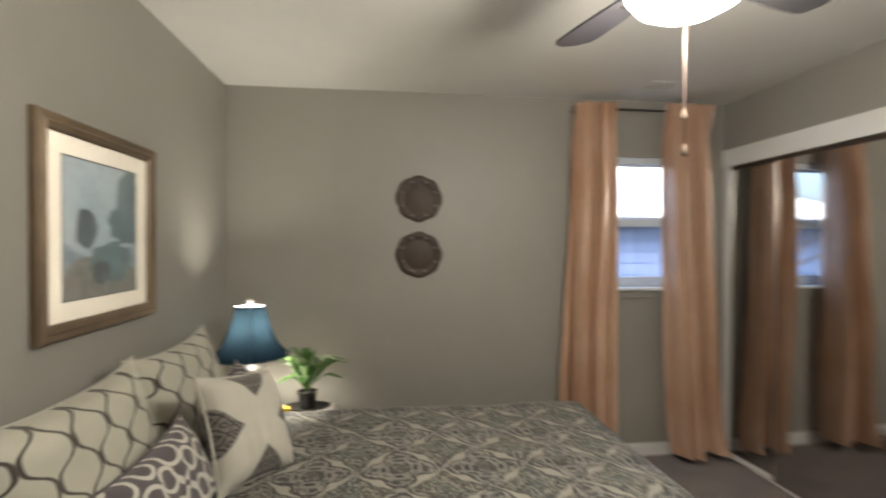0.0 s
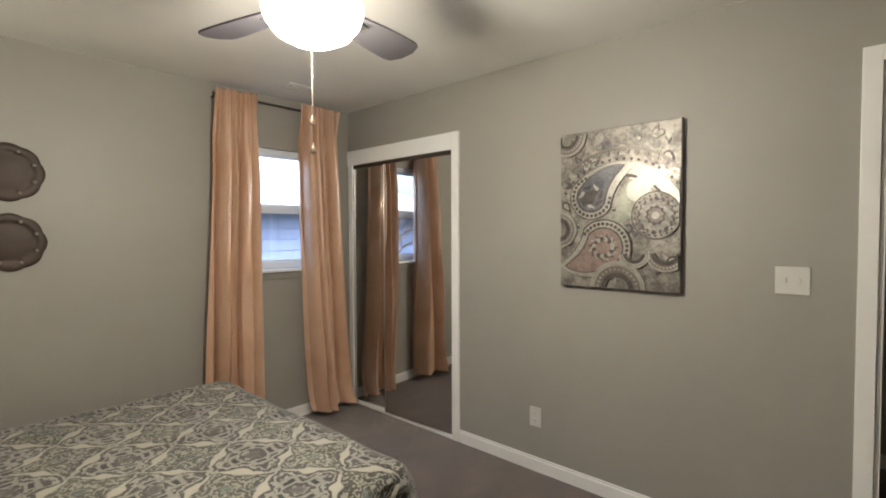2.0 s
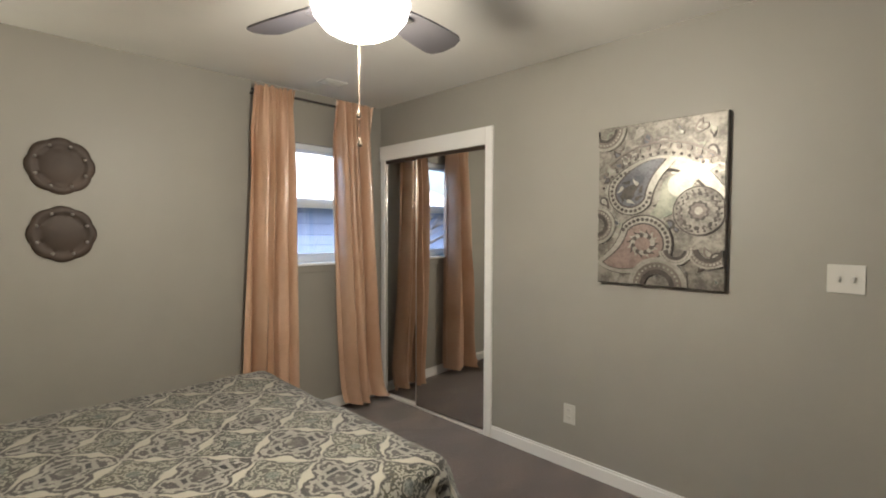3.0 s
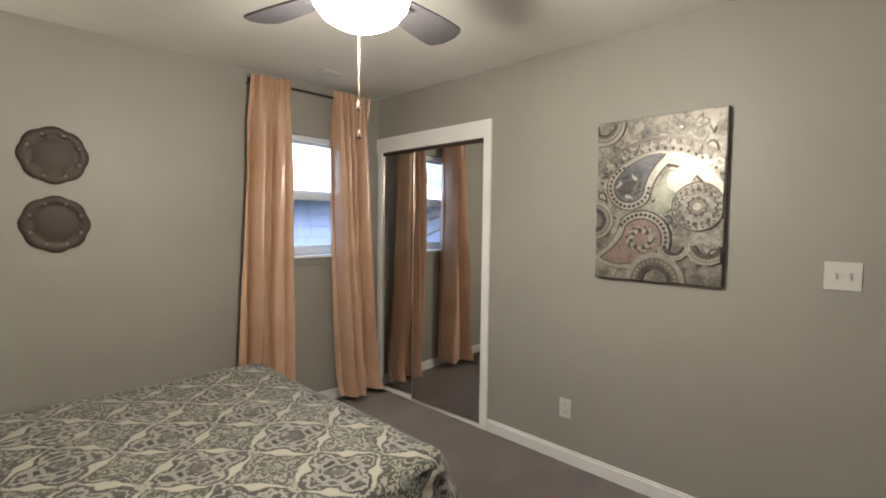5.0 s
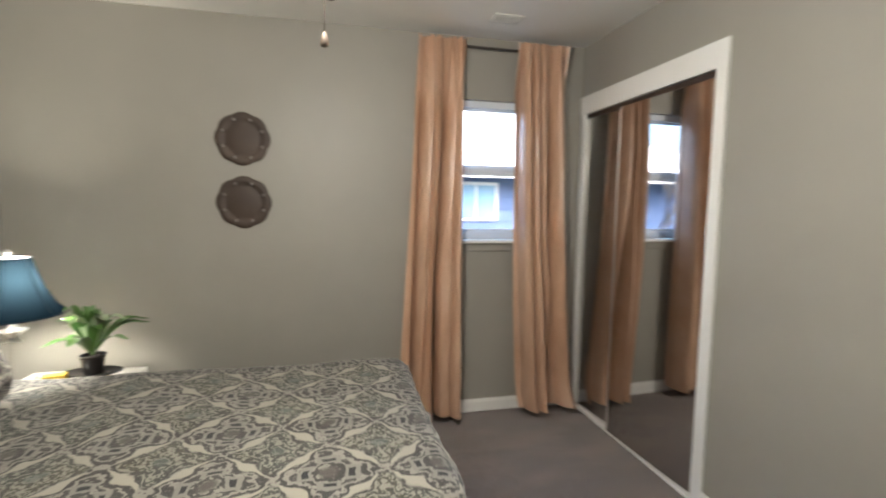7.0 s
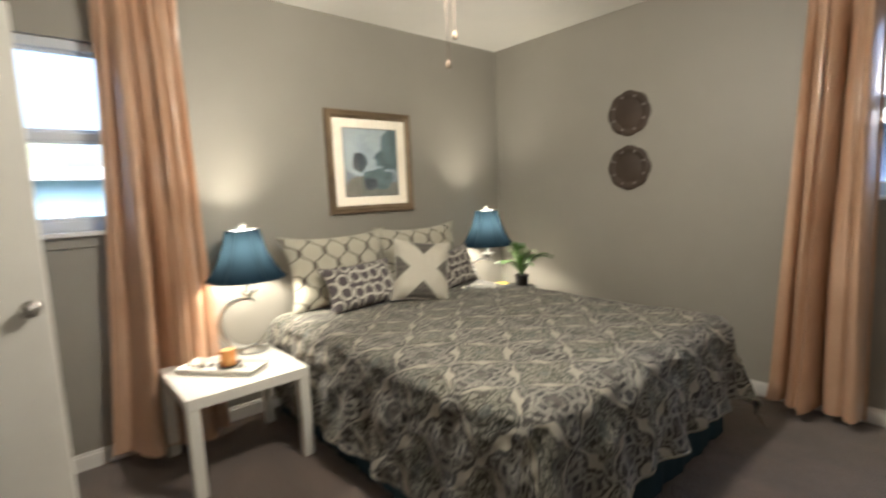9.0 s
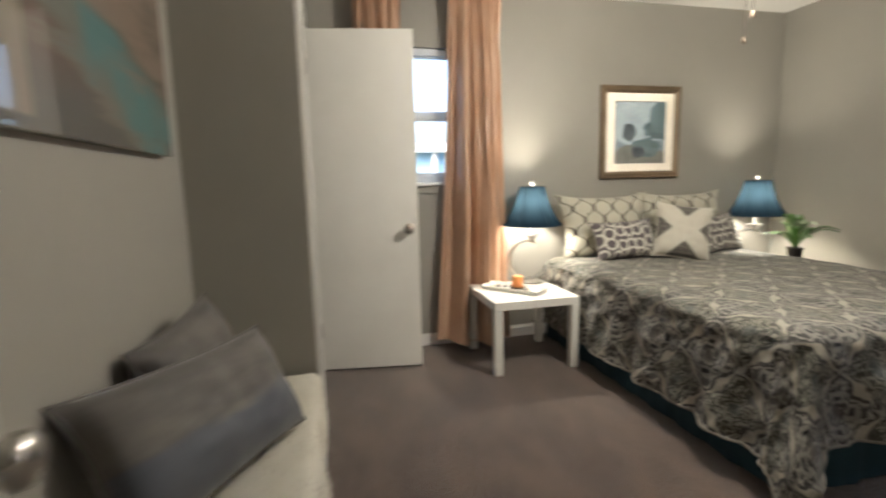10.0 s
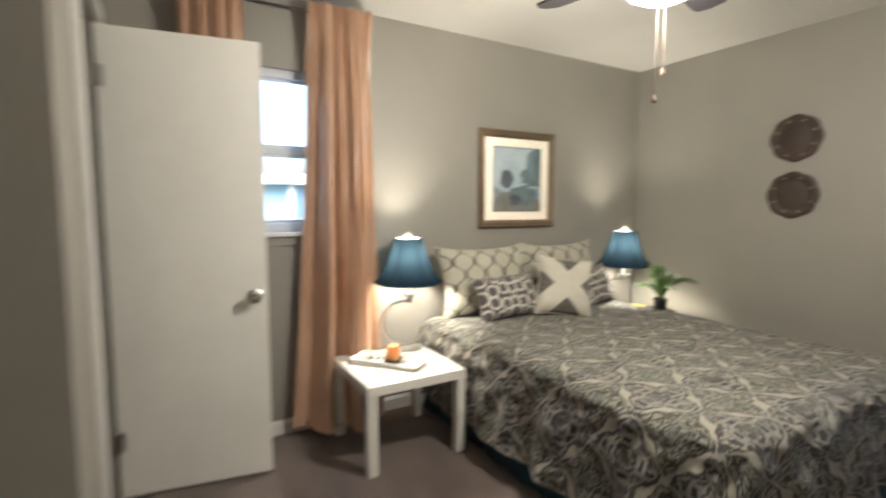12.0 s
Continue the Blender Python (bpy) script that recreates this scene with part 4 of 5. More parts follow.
throw = thing("fur_throw", pose(1.98, -3.925, 0), "shaggy white faux-fur throw spread over the bench", "throw")
rows = fur_rows()
part("hide", sheet(bmesh.new(), rows, thick=0.006), FUR, throw, "", True)
rng = random.Random(5)
verts, faces = [], []
for k in range(16000):
    i, j = rng.randrange(1, 68), rng.randrange(1, 42)
    p = Vector(rows[i][j]).lerp(Vector(rows[i + 1][j + 1]), rng.random())
    nrm = (Vector(rows[i + 1][j]) - Vector(rows[i][j])).cross(Vector(rows[i][j + 1]) - Vector(rows[i][j])).normalized()
    way = nrm * 0.25 + Vector((rng.uniform(-1, 1), rng.uniform(-0.4, 1), rng.uniform(-0.7, 0.2))) * 0.6
    tip = p + way.normalized() * rng.uniform(0.009, 0.020)
    side = way.cross(Vector((rng.uniform(-1, 1), rng.uniform(-1, 1), 1))).normalized() * 0.0014
    b = len(verts)
    verts += [p - side - nrm * 0.004, p + side - nrm * 0.004, tip]
    faces.append((b, b + 1, b + 2))
data = bpy.data.meshes.new("fur")
data.from_pydata(verts, [], faces)
data.materials.append(FUR)
pile = tagged(new("fur", data), kind="stuff")
pile.parent = throw


def satin_cushion_material():
    n = Nodes("grey_silver_satin")
    uv = n.coords("UV")
    x, y, _ = n.xyz(uv)
    band = n.noise(n.scaled(uv, 1.2, 5, 1), 2.2, 3)
    c = n.mix(n.step(band, 0.35, 0.65), (0.090, 0.083, 0.078), (0.140, 0.127, 0.114))
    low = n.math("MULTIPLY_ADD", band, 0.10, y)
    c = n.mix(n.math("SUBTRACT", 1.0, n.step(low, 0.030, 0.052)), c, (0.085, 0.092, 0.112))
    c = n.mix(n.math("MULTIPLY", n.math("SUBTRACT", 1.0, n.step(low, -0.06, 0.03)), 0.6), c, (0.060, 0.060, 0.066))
    wr = n.noise(n.scaled(uv, 3, 8, 1), 3.0, 3)
    n.bump(wr, 0.14, 0.008)
    return n.set(Base_Color=c, Roughness=0.62, Sheen_Weight=0.2, Specular_IOR_Level=0.3)


SATIN2 = satin_cushion_material()
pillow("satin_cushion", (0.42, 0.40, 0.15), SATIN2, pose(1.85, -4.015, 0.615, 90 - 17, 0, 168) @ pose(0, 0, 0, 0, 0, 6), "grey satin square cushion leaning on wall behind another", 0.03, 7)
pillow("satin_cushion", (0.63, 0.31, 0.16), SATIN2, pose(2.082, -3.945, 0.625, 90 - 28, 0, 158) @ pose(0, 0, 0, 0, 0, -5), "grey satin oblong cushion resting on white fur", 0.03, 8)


# ---- pictures ----
def poly(pts, z0, z1):
    """A flat raised shape from its outline."""
    bm = bmesh.new()
    vs = [bm.verts.new((x, y, z1)) for x, y in pts]
    f = bm.faces.new(vs)
    r = bmesh.ops.extrude_face_region(bm, geom=[f])
    for v in [g for g in r["geom"] if isinstance(g, bmesh.types.BMVert)]:
        v.co.z = z0
    return bm


def ring(cx, cy, r0, r1, a0=0, a1=360, teeth=0, n=72):
    """A flat band between two radii, as an outline."""
    outer, inner = [], []
    for k in range(n + 1):
        a = radians(a0 + (a1 - a0) * k / n)
        t = 1 + (0.06 * math.copysign(1, math.sin(teeth * a)) if teeth else 0)
        outer.append((cx + r1 * t * math.cos(a), cy + r1 * t * math.sin(a)))
        inner.append((cx + r0 * math.cos(a), cy + r0 * math.sin(a)))
    return outer + inner[::-1]


def drop(cx, cy, r, tx, ty, n=40):
    """A teardrop: a round body and a bent, tapering tail that ends at tx, ty."""
    c, t = Vector((cx, cy)), Vector((tx, ty))
    way = (t - c).normalized()
    across = Vector((-way.y, way.x))
    bend = (c + t) / 2 + across * (t - c).length * 0.22
    left, right = [], []
    m = n // 3
    for k in range(m):
        f = k / m
        p = t * (1 - f) ** 2 + bend * 2 * f * (1 - f) + c * f * f
        d = ((bend - t) * (1 - f) + (c - bend) * f).normalized()
        w = r * f ** 0.75
        left.append(p + Vector((-d.y, d.x)) * w)
        right.append(p - Vector((-d.y, d.x)) * w)
    d = (c - bend).normalized()
    a0 = math.atan2(d.x, -d.y)
    cap = [c + Vector((math.cos(a0 - math.pi * k / m), math.sin(a0 - math.pi * k / m))) * r for k in range(m + 1)]
    return [tuple(p) for p in left + cap + right[:0:-1]]


def mottled(name, a, b, scale, rough=0.4, metal=0.0, coat=0.0):
    n = Nodes(name)
    v = n.coords()
    big, small = n.noise(v, scale, 5, 0.6), n.noise(v, scale * 5, 3)
    c = n.mix(n.step(n.math("MULTIPLY_ADD", small, 0.35, n.math("MULTIPLY", big, 0.65)), 0.36, 0.62), a, b)
    n.bump(small, 0.35, 0.003)
    return n.set(Base_Color=c, Roughness=rough, Metallic=metal, Coat_Weight=coat, Coat_Roughness=0.05)


def paisley_art():
    """A metallic paisley canvas; local x along it, y up, z out of the wall."""
    w, h = 0.623, 0.830
    art = thing("paisley_canvas", pose(W, -2.000, 1.130, 90, 0, -90), "silver and brown paisley wall canvas with metallic sheen", "wall art")
    base = mottled("silver_leaf_ground", (0.110, 0.098, 0.084), (0.29, 0.270, 0.232), 12, 0.40, 0.4)
    pale = mottled("pale_silver_leaf", (0.25, 0.235, 0.20), (0.37, 0.35, 0.305), 14, 0.33, 0.45)
    dark = mottled("umber_paint", (0.035, 0.029, 0.025), (0.075, 0.062, 0.052), 20, 0.45, 0.2)
    taupe = mottled("taupe_paint", (0.12, 0.10, 0.088), (0.19, 0.165, 0.142), 16, 0.36, 0.4)
    blue = mottled("slate_blue_paint", (0.066, 0.067, 0.074), (0.135, 0.136, 0.145), 16, 0.36, 0.4)
    rose = mottled("dusty_rose_paint", (0.16, 0.11, 0.095), (0.26, 0.195, 0.17), 30, 0.4, 0.3)
    green = mottled("sage_paint", (0.16, 0.17, 0.135), (0.29, 0.29, 0.23), 12, 0.36, 0.4)
    part("canvas", slab(0, 0, 0.0, w, h, 0.034, 0.003), base, art, "mottled silver canvas")
    part("canvas_edge", box(box(bmesh.new(), w + 0.0005, 0, 0.001, w + 0.003, h, 0.033), 0, -0.003, 0.001, w, -0.0005, 0.033), dark, art)
    level = [0.0346]

    def clip(pts):
        return [(min(max(x, 0.004), w - 0.004), min(max(y, 0.004), h - 0.004)) for x, y in pts]

    def put(pts, mat, up=0.0002):
        z = level[0]
        level[0] += up
        part("motif", poly(clip(pts), 0.0335, z), mat, art)

    def at(u, v):
        return u * w, (1 - v) * h

    def dots(cx, cy, r, n, size, a0, a1, mat):
        for k in range(n):
            a = radians(a0 + (a1 - a0) * (k + 0.5) / n)
            put(ring(cx + r * math.cos(a), cy + r * math.sin(a), 0.0, size, n=10)[:11], mat, 0.00002)

    rng2 = random.Random(4)
    for k in range(130):
        x, y = rng2.uniform(0.03, w - 0.03), rng2.uniform(0.03, h - 0.03)
        r = rng2.uniform(0.007, 0.026)
        a = rng2.uniform(0, 6.28)
        put(drop(x, y, r, x + 2.2 * r * math.cos(a), y + 2.2 * r * math.sin(a), 20), rng2.choice((dark, dark, taupe, pale, green, taupe)), 0.00002)
        put(drop(x, y, r * 0.6, x + 1.3 * r * math.cos(a), y + 1.3 * r * math.sin(a), 16), rng2.choice((pale, base, blue)), 0.00002)
    # broad arch with a beaded rim
    cx, cy = at(0.52, 0.62)
    put(ring(cx, cy, 0.275, 0.335, 12, 150), pale)
    put(ring(cx, cy, 0.262, 0.276, 12, 155), dark)
    dots(cx, cy, 0.352, 22, 0.007, 15, 150, dark)
    dots(cx, cy, 0.385, 12, 0.012, 50, 140, taupe)
    put(ring(cx, cy, 0.40, 0.412, 20, 130), taupe)
    # blue drop
    x, y = at(0.29, 0.42)
    tx, ty = at(0.66, 0.235)
    put(drop(x, y, 0.124, tx, ty), dark)
    put(drop(x, y, 0.118, tx, ty), pale)
    dots(x, y, 0.102, 22, 0.0090, 60, 360, dark)
    put(drop(x, y, 0.085, tx - 0.05, ty), dark)
    put(drop(x, y, 0.077, tx - 0.06, ty), blue)
    put(drop(x - 0.012, y - 0.008, 0.034, x + 0.05, y + 0.03), dark)
    for k in range(7):
        q = k * 0.9
        put(drop(x + 0.052 * math.cos(q), y + 0.05 * math.sin(q), 0.010, x + 0.075 * math.cos(q + 0.5), y + 0.07 * math.sin(q + 0.5), 16), pale if k % 2 else dark, 0.00002)
    # pale sage leaf
    x, y = at(0.66, 0.42)
    put(drop(x, y, 0.075, *at(0.42, 0.60)), green)
    put(drop(x + 0.01, y + 0.02, 0.055, *at(0.95, 0.30)), pale)
    # toothed flower
    x, y = at(0.82, 0.55)
    for r, mat, teeth in ((0.118, dark, 0), (0.112, base, 0), (0.088, dark, 18), (0.078, base, 16), (0.046, dark, 10), (0.036, taupe, 8), (0.018, pale, 0)):
        put(ring(x, y, 0.0, r, teeth=teeth)[:73], mat)
    dots(x, y, 0.100, 22, 0.006, 0, 360, dark)
    # rose drop
    x, y = at(0.40, 0.745)
    tx, ty = at(0.0, 0.87)
    put(drop(x, y, 0.150, tx, ty), dark)
    put(drop(x, y, 0.142, tx, ty), pale)
    dots(x, y, 0.125, 28, 0.0095, -150, 150, dark)
    put(drop(x, y, 0.108, tx + 0.03, ty), dark)
    put(drop(x, y, 0.100, tx + 0.04, ty), rose)
    for k in range(16):
        a = k * 0.42
        put(drop(x + 0.05 * math.cos(a), y + 0.045 * math.sin(a), 0.012, x + 0.085 * math.cos(a + 0.5), y + 0.075 * math.sin(a + 0.5), 16), pale if k % 2 else dark, 0.00002)
    # half rings at the edges
    for u, v, rs, a0, a1 in ((0.52, 1.0, (0.06, 0.085, 0.12, 0.145), 0, 180), (0.0, 0.63, (0.04, 0.06, 0.085, 0.10), -90, 90), (0.07, 0.02, (0.05, 0.065, 0.095, 0.11), 180, 360), (0.9, 0.76, (0.05, 0.07, 0.09, 0.10), 190, 350), (0.66, 0.77, (0.04, 0.055, 0.07, 0.08), 190, 350)):
        x, y = at(u, v)
        for r0, r1, mat in ((rs[0], rs[1], dark), (rs[1], rs[2], taupe), (rs[2], rs[3], pale)):
            put(ring(x, y, r0, r1, a0, a1), mat)
        dots(x, y, (rs[1] + rs[2]) / 2, 14, 0.006, a0, a1, pale)


paisley_art()


def framed_picture():
    w, h = 0.676, 0.680
    p = thing("framed_picture", pose(0.0, -1.638, 1.156, 90, 0, 90), "framed misty landscape print with wide ivory mat", "picture")
    f = 0.050
    for pts in (((0, 0), (w, 0), (w - f, f), (f, f)), ((w, 0), (w, h), (w - f, h - f), (w - f, f)),
                ((w, h), (0, h), (f, h - f), (w - f, h - f)), ((0, h), (0, 0), (f, f), (f, h - f))):
        bm = bmesh.new()
        (ax, ay), (bx, by), (cx, cy), (dx, dy) = pts
        prof = ((0.0, 0.002), (0.0, 0.022), (0.15, 0.030), (0.45, 0.026), (0.6, 0.030), (0.85, 0.022), (1.0, 0.014))
        rows = [[(ax + (dx - ax) * t, ay + (dy - ay) * t, z), (bx + (cx - bx) * t, by + (cy - by) * t, z)] for t, z in prof]
        part("frame_side", sheet(bm, rows, thick=0.002), FRAME, p)
    part("mat_board", slab(f - 0.002, f - 0.002, 0.004, w - f + 0.002, h - f + 0.002, 0.010), MAT, p, "ivory mat board")
    m0, m1 = 0.125, 0.115
    part("mat_bevel", poly([(m0 - 0.005, m1 - 0.005), (w - m0 + 0.005, m1 - 0.005), (w - m0 + 0.005, h - m1 + 0.005), (m0 - 0.005, h - m1 + 0.005)], 0.009, 0.0105), BRONZE, p)
    mist = mottled("misty_blue_print", (0.13, 0.17, 0.20), (0.26, 0.31, 0.34), 7, 0.5)
    deep = mottled("dark_slate_print", (0.025, 0.035, 0.042), (0.06, 0.08, 0.09), 18, 0.5)
    teal = mottled("grey_teal_print", (0.05, 0.085, 0.095), (0.10, 0.15, 0.16), 12, 0.5)
    pale = mottled("pale_mist_print", (0.24, 0.29, 0.32), (0.31, 0.36, 0.38), 9, 0.5)
    sand = mottled("grey_sand_print", (0.10, 0.10, 0.085), (0.17, 0.165, 0.14), 12, 0.5)
    pr = part("print", slab(m0, m1, 0.010, w - m0, h - m1, 0.0112), mist, p, "misty blue landscape print")
    W2, H2 = w - 2 * m0, h - 2 * m1

    def blob(u, v, rx, ry, mat, z, seed):
        pts = []
        for k in range(36):
            a = 2 * math.pi * k / 36
            q = 1 + 0.28 * noise.noise(Vector((math.cos(a) * 1.6, math.sin(a) * 1.6, seed)))
            x, y = m0 + W2 * (u + rx * q * math.cos(a)), m1 + H2 * (1 - v + ry * q * math.sin(a))
            pts.append((min(max(x, m0 + 0.001), w - m0 - 0.001), min(max(y, m1 + 0.001), h - m1 - 0.001)))
        part("print_shape", poly(pts, 0.011, z), mat, pr)

    blob(0.40, 0.30, 0.55, 0.42, pale, 0.01130, 1)
    blob(0.5, 0.98, 0.62, 0.26, sand, 0.01136, 2)
    blob(0.62, 0.74, 0.30, 0.15, teal, 0.01142, 3)
    blob(0.88, 0.30, 0.20, 0.34, teal, 0.01148, 4)
    blob(0.85, 0.55, 0.16, 0.12, teal, 0.01151, 9)
    blob(0.27, 0.50, 0.14, 0.14, deep, 0.01154, 5)
    blob(0.66, 0.44, 0.10, 0.11, teal, 0.01160, 6)
    blob(0.46, 0.82, 0.12, 0.10, deep, 0.01166, 7)
    blob(0.84, 0.62, 0.13, 0.018, pale, 0.01172, 8)
    g = part("glazing", slab(f, f, 0.0125, w - f, h - f, 0.0140), GLASS, p)
    g.visible_shadow = False


framed_picture()


def abstract_art():
    """A glossy abstract canvas of brown, cream and turquoise sweeps."""
    n = Nodes("abstract_sweeps")
    v = n.coords()
    turned = n.t.nodes.new("ShaderNodeMapping")
    n.t.links.new(v, turned.inputs["Vector"])
    turned.inputs["Rotation"].default_value = (0, 0, radians(38))
    turned.inputs["Scale"].default_value = (1.0, 4.2, 1.0)
    sweep = n.noise(turned.outputs[0], 1.9, 4, 0.5)
    patch = n.noise(v, 3.4, 2)
    x, y, _ = n.xyz(v)
    soft = n.math("MULTIPLY", n.math("SUBTRACT", sweep, 0.5), 0.5)
    c = n.mix(n.step(sweep, 0.36, 0.52), (0.075, 0.046, 0.032), (0.20, 0.150, 0.112))
    c = n.mix(n.step(sweep, 0.56, 0.70), c, (0.24, 0.195, 0.15))
    slant = n.math("ADD", n.math("MULTIPLY_ADD", x, 0.36, y), soft)
    band = n.math("SUBTRACT", 1.0, n.step(n.math("ABSOLUTE", n.math("SUBTRACT", slant, 0.345)), 0.03, 0.12))
    c = n.mix(n.math("MULTIPLY", band, 0.85), c, n.mix(n.step(patch, 0.4, 0.6), (0.055, 0.185, 0.195), (0.130, 0.150, 0.130)))
    under = n.math("SUBTRACT", 1.0, n.step(slant, 0.22, 0.29))
    c = n.mix(under, c, n.mix(n.step(y, 0.04, 0.22), (0.085, 0.080, 0.070), (0.105, 0.058, 0.036)))
    # pale rectangle: the closet door's reflection, painted into the canvas colour
    door_reflection = n.math("MULTIPLY", n.math("MULTIPLY", n.step(x, 0.02, 0.03), n.math("SUBTRACT", 1.0, n.step(x, 0.155, 0.160))), n.math("MULTIPLY", n.step(y, 0.020, 0.030), n.math("SUBTRACT", 1.0, n.step(y, 0.285, 0.30))))
    c = n.mix(door_reflection, c, n.mix(n.step(y, 0.05, 0.28), (0.21, 0.165, 0.130), (0.26, 0.235, 0.170)))
    n.set(Base_Color=c, Roughness=0.45, Coat_Weight=0.9, Coat_Roughness=0.03)
    a = thing("abstract_canvas", pose(2.46, S, 1.262, 90, 0, 180), "glossy abstract canvas in brown, cream and turquoise", "wall art")
    part("canvas", slab(0, 0, 0.002, 0.90, 0.60, 0.034, 0.003), n.m, a)
    part("backing_frame", slab(0.02, 0.02, 0.0, 0.88, 0.58, 0.002), BENCHWOOD, a)


abstract_art()


# ---- on the tables ----
tray = thing("tray", pose(0.395, -2.485, 0.45, 0, 0, 39), "white rectangular ceramic tray on side table", "tray")
bm = bmesh.new()
lw, ld = 0.21, 0.085
rows = [[(sx * lw * k, sy * ld * k2, z) for sx, sy in ((-1, -1), (1, -1), (1, 1), (-1, 1), (-1, -1))] for k, k2, z in ((0.9, 0.85, 0.0), (1.0, 1.0, 0.026), (0.985, 0.965, 0.026), (0.885, 0.82, 0.006))]
sheet(bm, rows)
bm.verts.ensure_lookup_table()
bmesh.ops.remove_doubles(bm, verts=bm.verts, dist=1e-5)
bmesh.ops.holes_fill(bm, edges=[e for e in bm.edges if e.is_boundary], sides=4)
part("dish", bm, TRAY, tray)
sau = tagged(part("saucer", lathe(bmesh.new(), [(0, 0.0), (0.035, 0.0), (0.056, 0.012), (0.058, 0.015), (0.05, 0.012), (0.03, 0.005), (0, 0.005)], 28), BENCHWOOD, smooth=True), "small dark brown saucer under the candle", "saucer")
sau.matrix_basis = pose(0.385, -2.455, 0.457)
can = thing("candle", pose(0.385, -2.455, 0.4625), "short orange pillar candle on a dark saucer", "candle")
part("wax", lathe(bmesh.new(), [(0, 0), (0.036, 0), (0.037, 0.004), (0.036, 0.074), (0.033, 0.079), (0.02, 0.076), (0, 0.074)], 28), WAX, can, "", True)
part("wick", tube(bmesh.new(), [(0, 0, 0.073), (0.001, 0, 0.086)], 0.001, 6), BLACK, can)
rng = random.Random(2)
for k, (x, y, r) in enumerate(((0.30, -2.555, 0.020), (0.265, -2.58, 0.016), (0.325, -2.52, 0.014), (0.45, -2.42, 0.015), (0.475, -2.405, 0.012), (0.235, -2.60, 0.012))):
    bm = bmesh.new()
    bmesh.ops.create_icosphere(bm, subdivisions=2, radius=r)
    for v in bm.verts:
        v.co *= 1 + 0.22 * noise.noise(v.co * 60 + Vector((k, 0, 0)))
        v.co.z *= 0.6
    st = tagged(part("pebble", bm, (PEBBLE, CREAM, BLACK)[k % 3], smooth=True), ("smooth grey pebble lying in tray", "pale shell-like stone lying in tray", "dark smooth stone lying in tray")[k % 3], "pebble", "tray pebbles")
    st.matrix_basis = pose(x, y, 0.457 + r * 0.55, 0, 0, k * 40)

# plant, dark tray, yellow book on the far table
books = thing("book_stack", pose(0.50, -0.40, 0.45, 0, 0, 8), "small stack of white and yellow books on side table", "books")
for z0, z1, mat, d in ((0.0, 0.030, TRAY, 0.0), (0.0305, 0.062, YELLOW, 0.01), (0.0625, 0.088, TRAY, -0.008)):
    part("book", slab(-0.12 + d, -0.085, z0, 0.10 + d, 0.085, z1, 0.003), mat, books)
note = tagged(part("card_box", slab(-0.045, -0.025, 0, 0.045, 0.025, 0.034, 0.003), YELLOW), "small yellow card box beside the plant", "box")
note.matrix_basis = pose(0.435, -0.475, 0.538, 0, 0, 12)
dish = tagged(part("oval_tray", lathe(bmesh.new(), [(0, 0), (0.085, 0), (0.125, 0.010), (0.128, 0.016), (0.12, 0.014), (0.08, 0.006), (0, 0.006)], 40), BLACK, smooth=True), "dark oval tray under the potted plant", "tray")
dish.matrix_basis = pose(0.56, -0.40, 0.539) @ Matrix.Diagonal((1.0, 0.62, 1, 1))
plant = thing("potted_plant", pose(0.56, -0.395, 0.546), "leafy green plant in a small black pot", "plant")
part("pot", lathe(bmesh.new(), [(0, 0), (0.042, 0), (0.050, 0.075), (0.054, 0.078), (0.054, 0.090), (0.048, 0.090), (0.045, 0.075), (0, 0.072)], 4 * 8), BLACK, plant, "small black pot", True)
part("soil", lathe(bmesh.new(), [(0, 0.073), (0.045, 0.0735), (0, 0.080)], 20), SOIL, plant)
rng = random.Random(11)
for k in range(24):
    a = k * 2.4 + rng.uniform(-0.3, 0.3)
    rise, reach = rng.uniform(0.10, 0.26), rng.uniform(0.10, 0.25)
    if k < 7:
        rise, reach = rng.uniform(0.17, 0.26), rng.uniform(0.03, 0.08)
    wid = rng.uniform(0.022, 0.036)
    rows = []
    for i in range(10):
        t = i / 9
        r = reach * t ** 1.1
        z = 0.08 + rise * math.sin(min(1.0, t * 1.15) * math.pi * 0.62)
        wd = wid * (math.sin(math.pi * min(1, t * 0.92 + 0.06)) ** 0.8) * (0.2 + 0.8 * min(1, t * 3))
        px, py = r * math.cos(a), r * math.sin(a)
        sx, sy = -math.sin(a), math.cos(a)
        rows.append([(px + sx * wd * s, py + sy * wd * s, z + 0.35 * wd * abs(s) * (1 if t < 0.9 else 0.3)) for s in (-1, -0.5, 0, 0.5, 1)])
    part("leaf", sheet(bmesh.new(), rows, thick=0.0008), LEAFV if k % 3 == 0 else LEAF, plant, "", True)

# ---- outside the windows ----
GRASS = plain("winter_lawn", (0.09, 0.10, 0.06), 0.95, vary=0.4, grain=30)
SIDING = plain("blue_grey_siding", (0.125, 0.175, 0.31), 0.7, vary=0.08, grain=12)
STUCCO = plain("pale_blue_stucco", (0.36, 0.56, 0.70), 0.85, vary=0.08, grain=40)
ROOFW = plain("white_metal_roof", (0.80, 0.80, 0.80), 0.6, vary=0.05, grain=10)
BARK = plain("grey_bark", (0.10, 0.085, 0.075), 0.9, vary=0.4, grain=40, relief=0.6)
DARKGLASS = plain("pale_reflecting_window", (0.26, 0.42, 0.56), 0.15, vary=0.1)
tagged(part("ground", slab(-900, -900, -0.9, 900, 900, -0.6), GRASS), "dull winter lawn around the house", "ground", kind="structure")

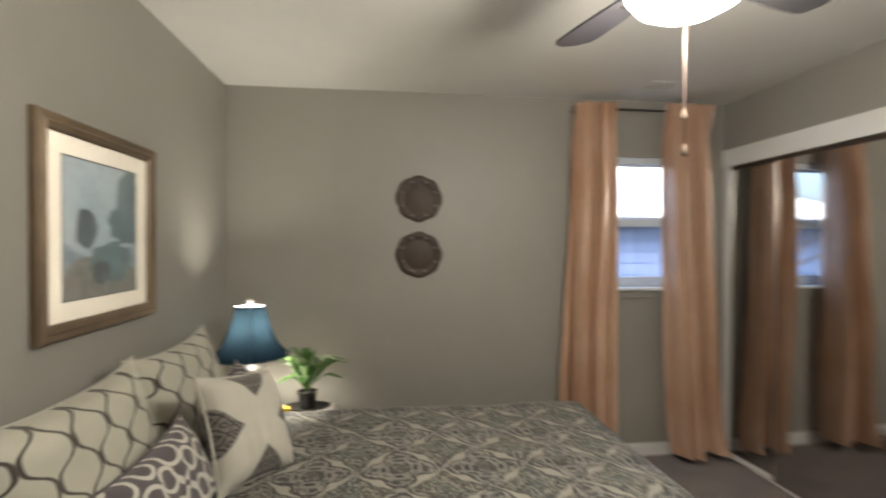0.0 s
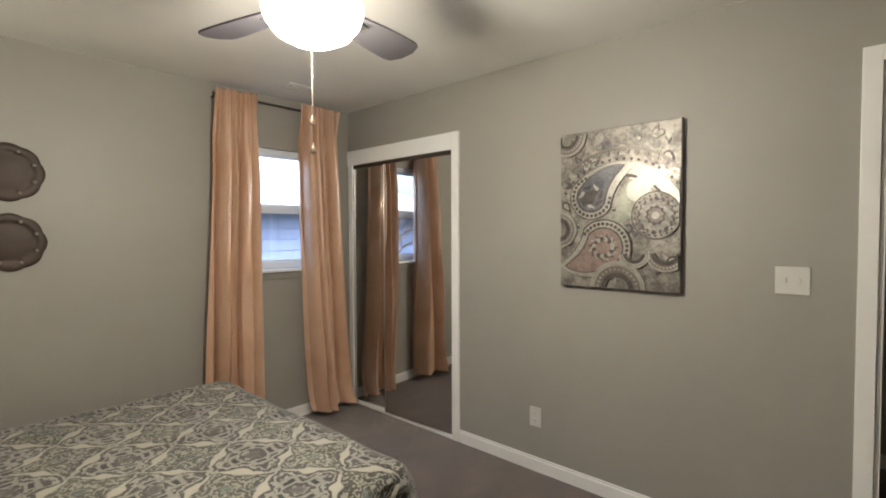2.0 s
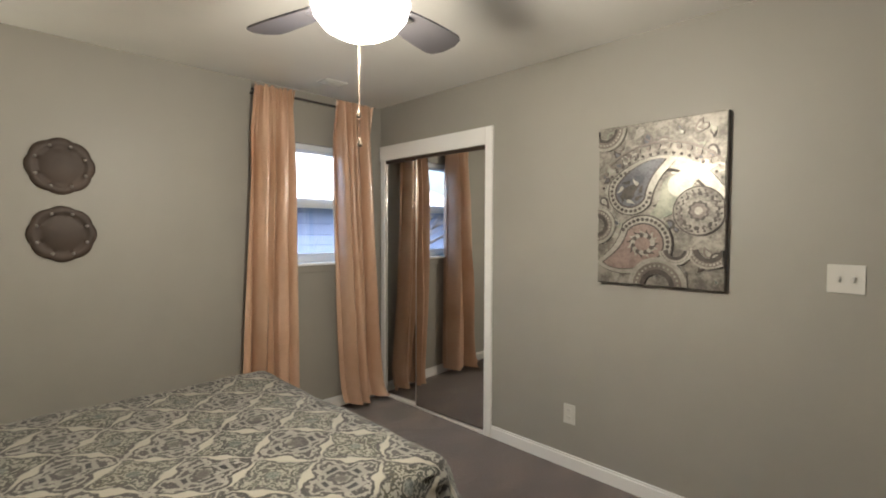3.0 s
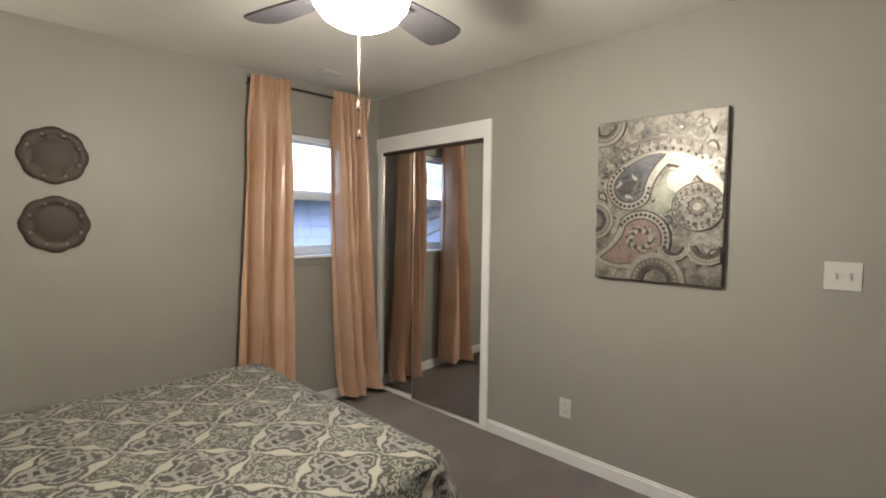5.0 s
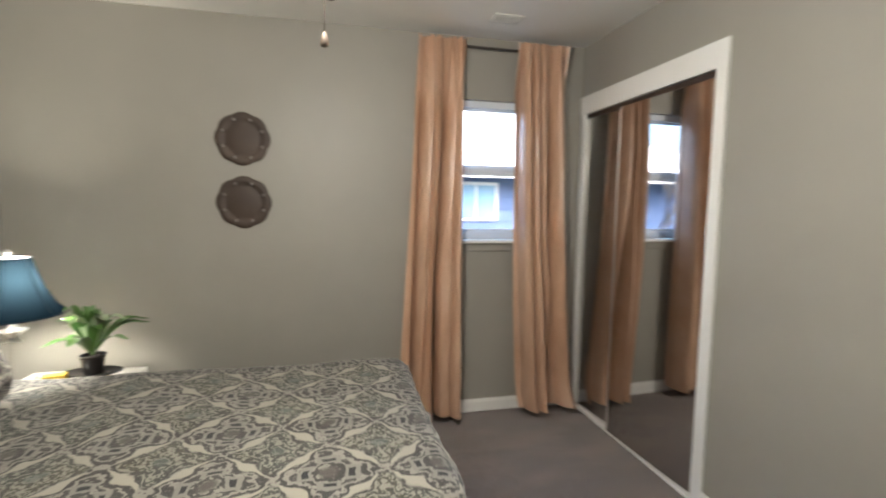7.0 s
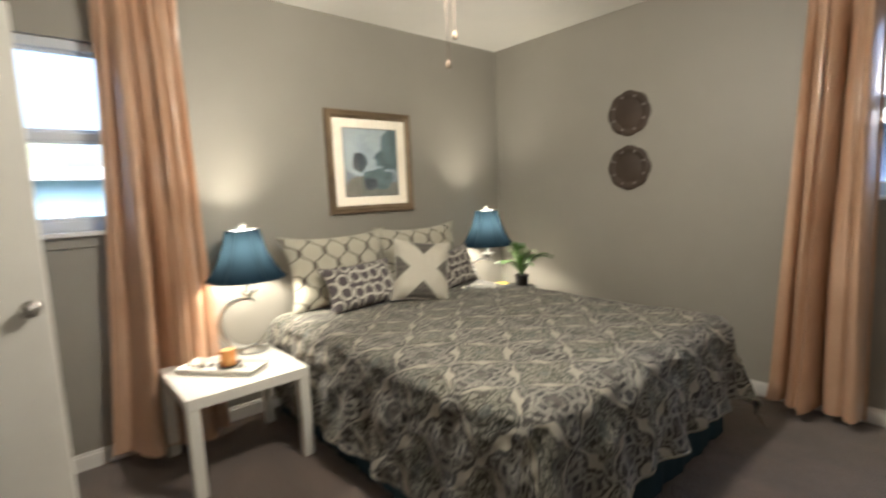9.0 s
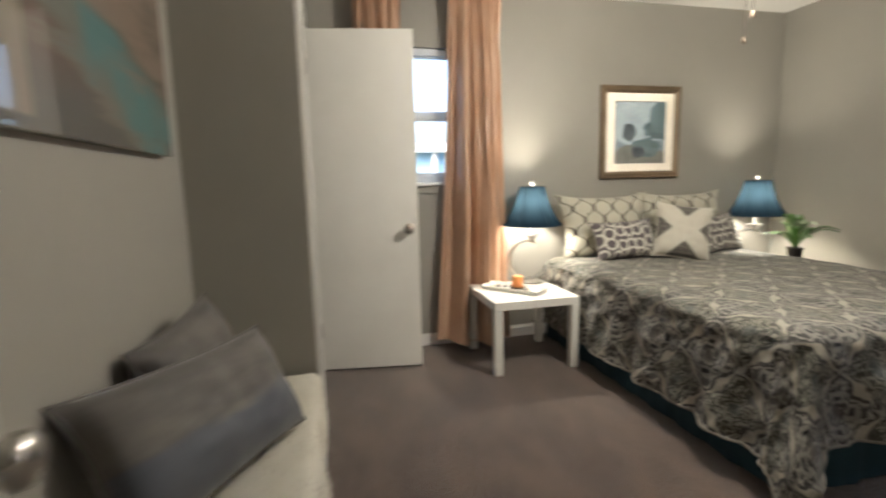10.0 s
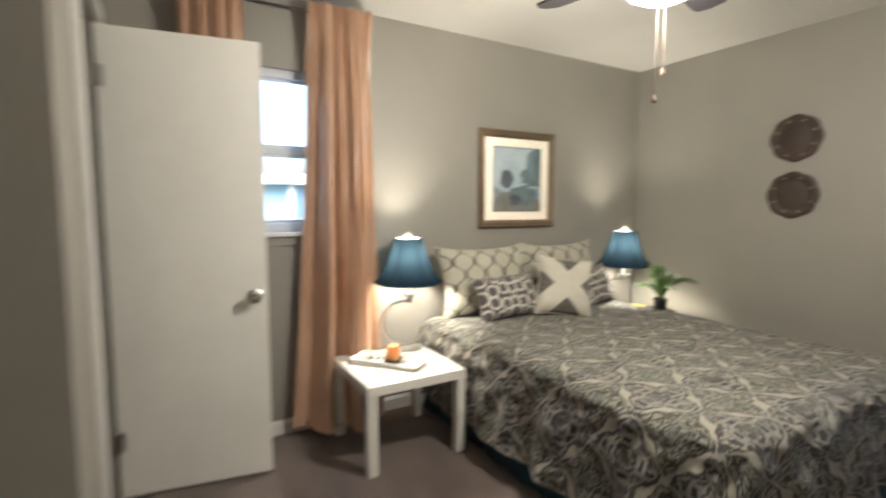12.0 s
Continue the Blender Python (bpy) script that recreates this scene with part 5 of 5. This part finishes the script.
house = thing("neighbour_house", pose(0, 0, -0.6), "blue-grey sided neighbour house with a white roof", "house")
part("wall", slab(-3.0, 4.4, 0, 10.3, 9.5, 2.48), SIDING, house)
for k in range(13):
    part("siding_board", slab(-3.0, 4.385, 0.03 + 0.19 * k, 10.3, 4.40, 0.205 + 0.19 * k, 0.004), SIDING, house)
bm = bmesh.new()
v = [bm.verts.new(p) for p in ((-3.6, 4.0, 2.53), (11.0, 4.0, 2.53), (11.0, 10, 2.53), (-3.6, 10, 2.53), (-0.5, 7.0, 4.05), (4.9, 7.0, 4.05))]
for f in ((0, 1, 5, 4), (1, 2, 5), (2, 3, 4, 5), (3, 0, 4), (0, 3, 2, 1)):
    bm.faces.new([v[i] for i in f])
part("roof", bm, ROOFW, house, "white metal hip roof")
part("fascia", slab(-3.6, 3.96, 2.41, 11.0, 3.995, 2.54), WHITE, house)
for x in (3.58, 6.9):
    wf = part("window", slab(x, 4.36, 1.74, x + 0.74, 4.39, 2.36, 0.004), WHITE, house)
    for q in (0.05, 0.39):
        part("pane", slab(x + q, 4.345, 1.79, x + q + 0.30, 4.362, 2.31), DARKGLASS, wf)

shed = thing("garage", pose(0, 0, -0.6), "pale blue stucco garage with a flat white roof", "garage")
part("wall", slab(-8.0, -7.5, 0, -3.1, 1.5, 2.15), STUCCO, shed)
part("roof", slab(-8.2, -7.7, 2.15, -2.95, 1.7, 2.27, 0.01), ROOFW, shed)
part("meter_box", slab(-3.1, -2.95, 1.55, -3.02, -2.75, 1.85, 0.006), VINYL, shed)
part("roof_unit", slab(-4.6, -3.6, 2.27, -3.9, -2.75, 2.75, 0.01), LEAFV, shed, "pale green roof unit")
part("downpipe", tube(bmesh.new(), [(-3.05, -2.2, 0), (-3.05, -2.2, 2.15)], 0.04, 10), WHITE, shed)


def bare_tree(place, seed):
    t = thing("bare_tree", pose(*place), "small leafless winter tree beside the house", "tree")
    r2 = random.Random(seed)
    trunk = tube(bmesh.new(), [(0, 0, 0), (0.03, 0.02, 0.7), (0.0, 0.05, 1.5)], [0.07, 0.055, 0.04], 8)
    part("trunk", trunk, BARK, t, "", True)

    def grow(bm, p, way, length, r, depth):
        q = p + way * length
        mid = p + way * length * 0.5 + Vector((r2.uniform(-1, 1), r2.uniform(-1, 1), r2.uniform(-1, 1))) * length * 0.06
        tube(bm, [p, mid, q], [r, r * 0.8, r * 0.62], 5)
        if depth:
            for _ in range(3 if depth > 1 else 2):
                w = (way + Vector((r2.uniform(-1, 1), r2.uniform(-1, 1), r2.uniform(-0.3, 0.8))) * 0.75).normalized()
                grow(bm, q, w, length * r2.uniform(0.6, 0.85), r * 0.6, depth - 1)

    for k in range(5):
        a = k * 1.3
        bm = bmesh.new()
        grow(bm, Vector((0, 0.04, 1.2 + 0.07 * k)), Vector((math.cos(a) * 0.7, math.sin(a) * 0.7, 0.8)).normalized(), 0.5, 0.028, 3)
        part("limb", bm, BARK, t, "", True)


bare_tree((0.1, 2.7, -0.6), 3)
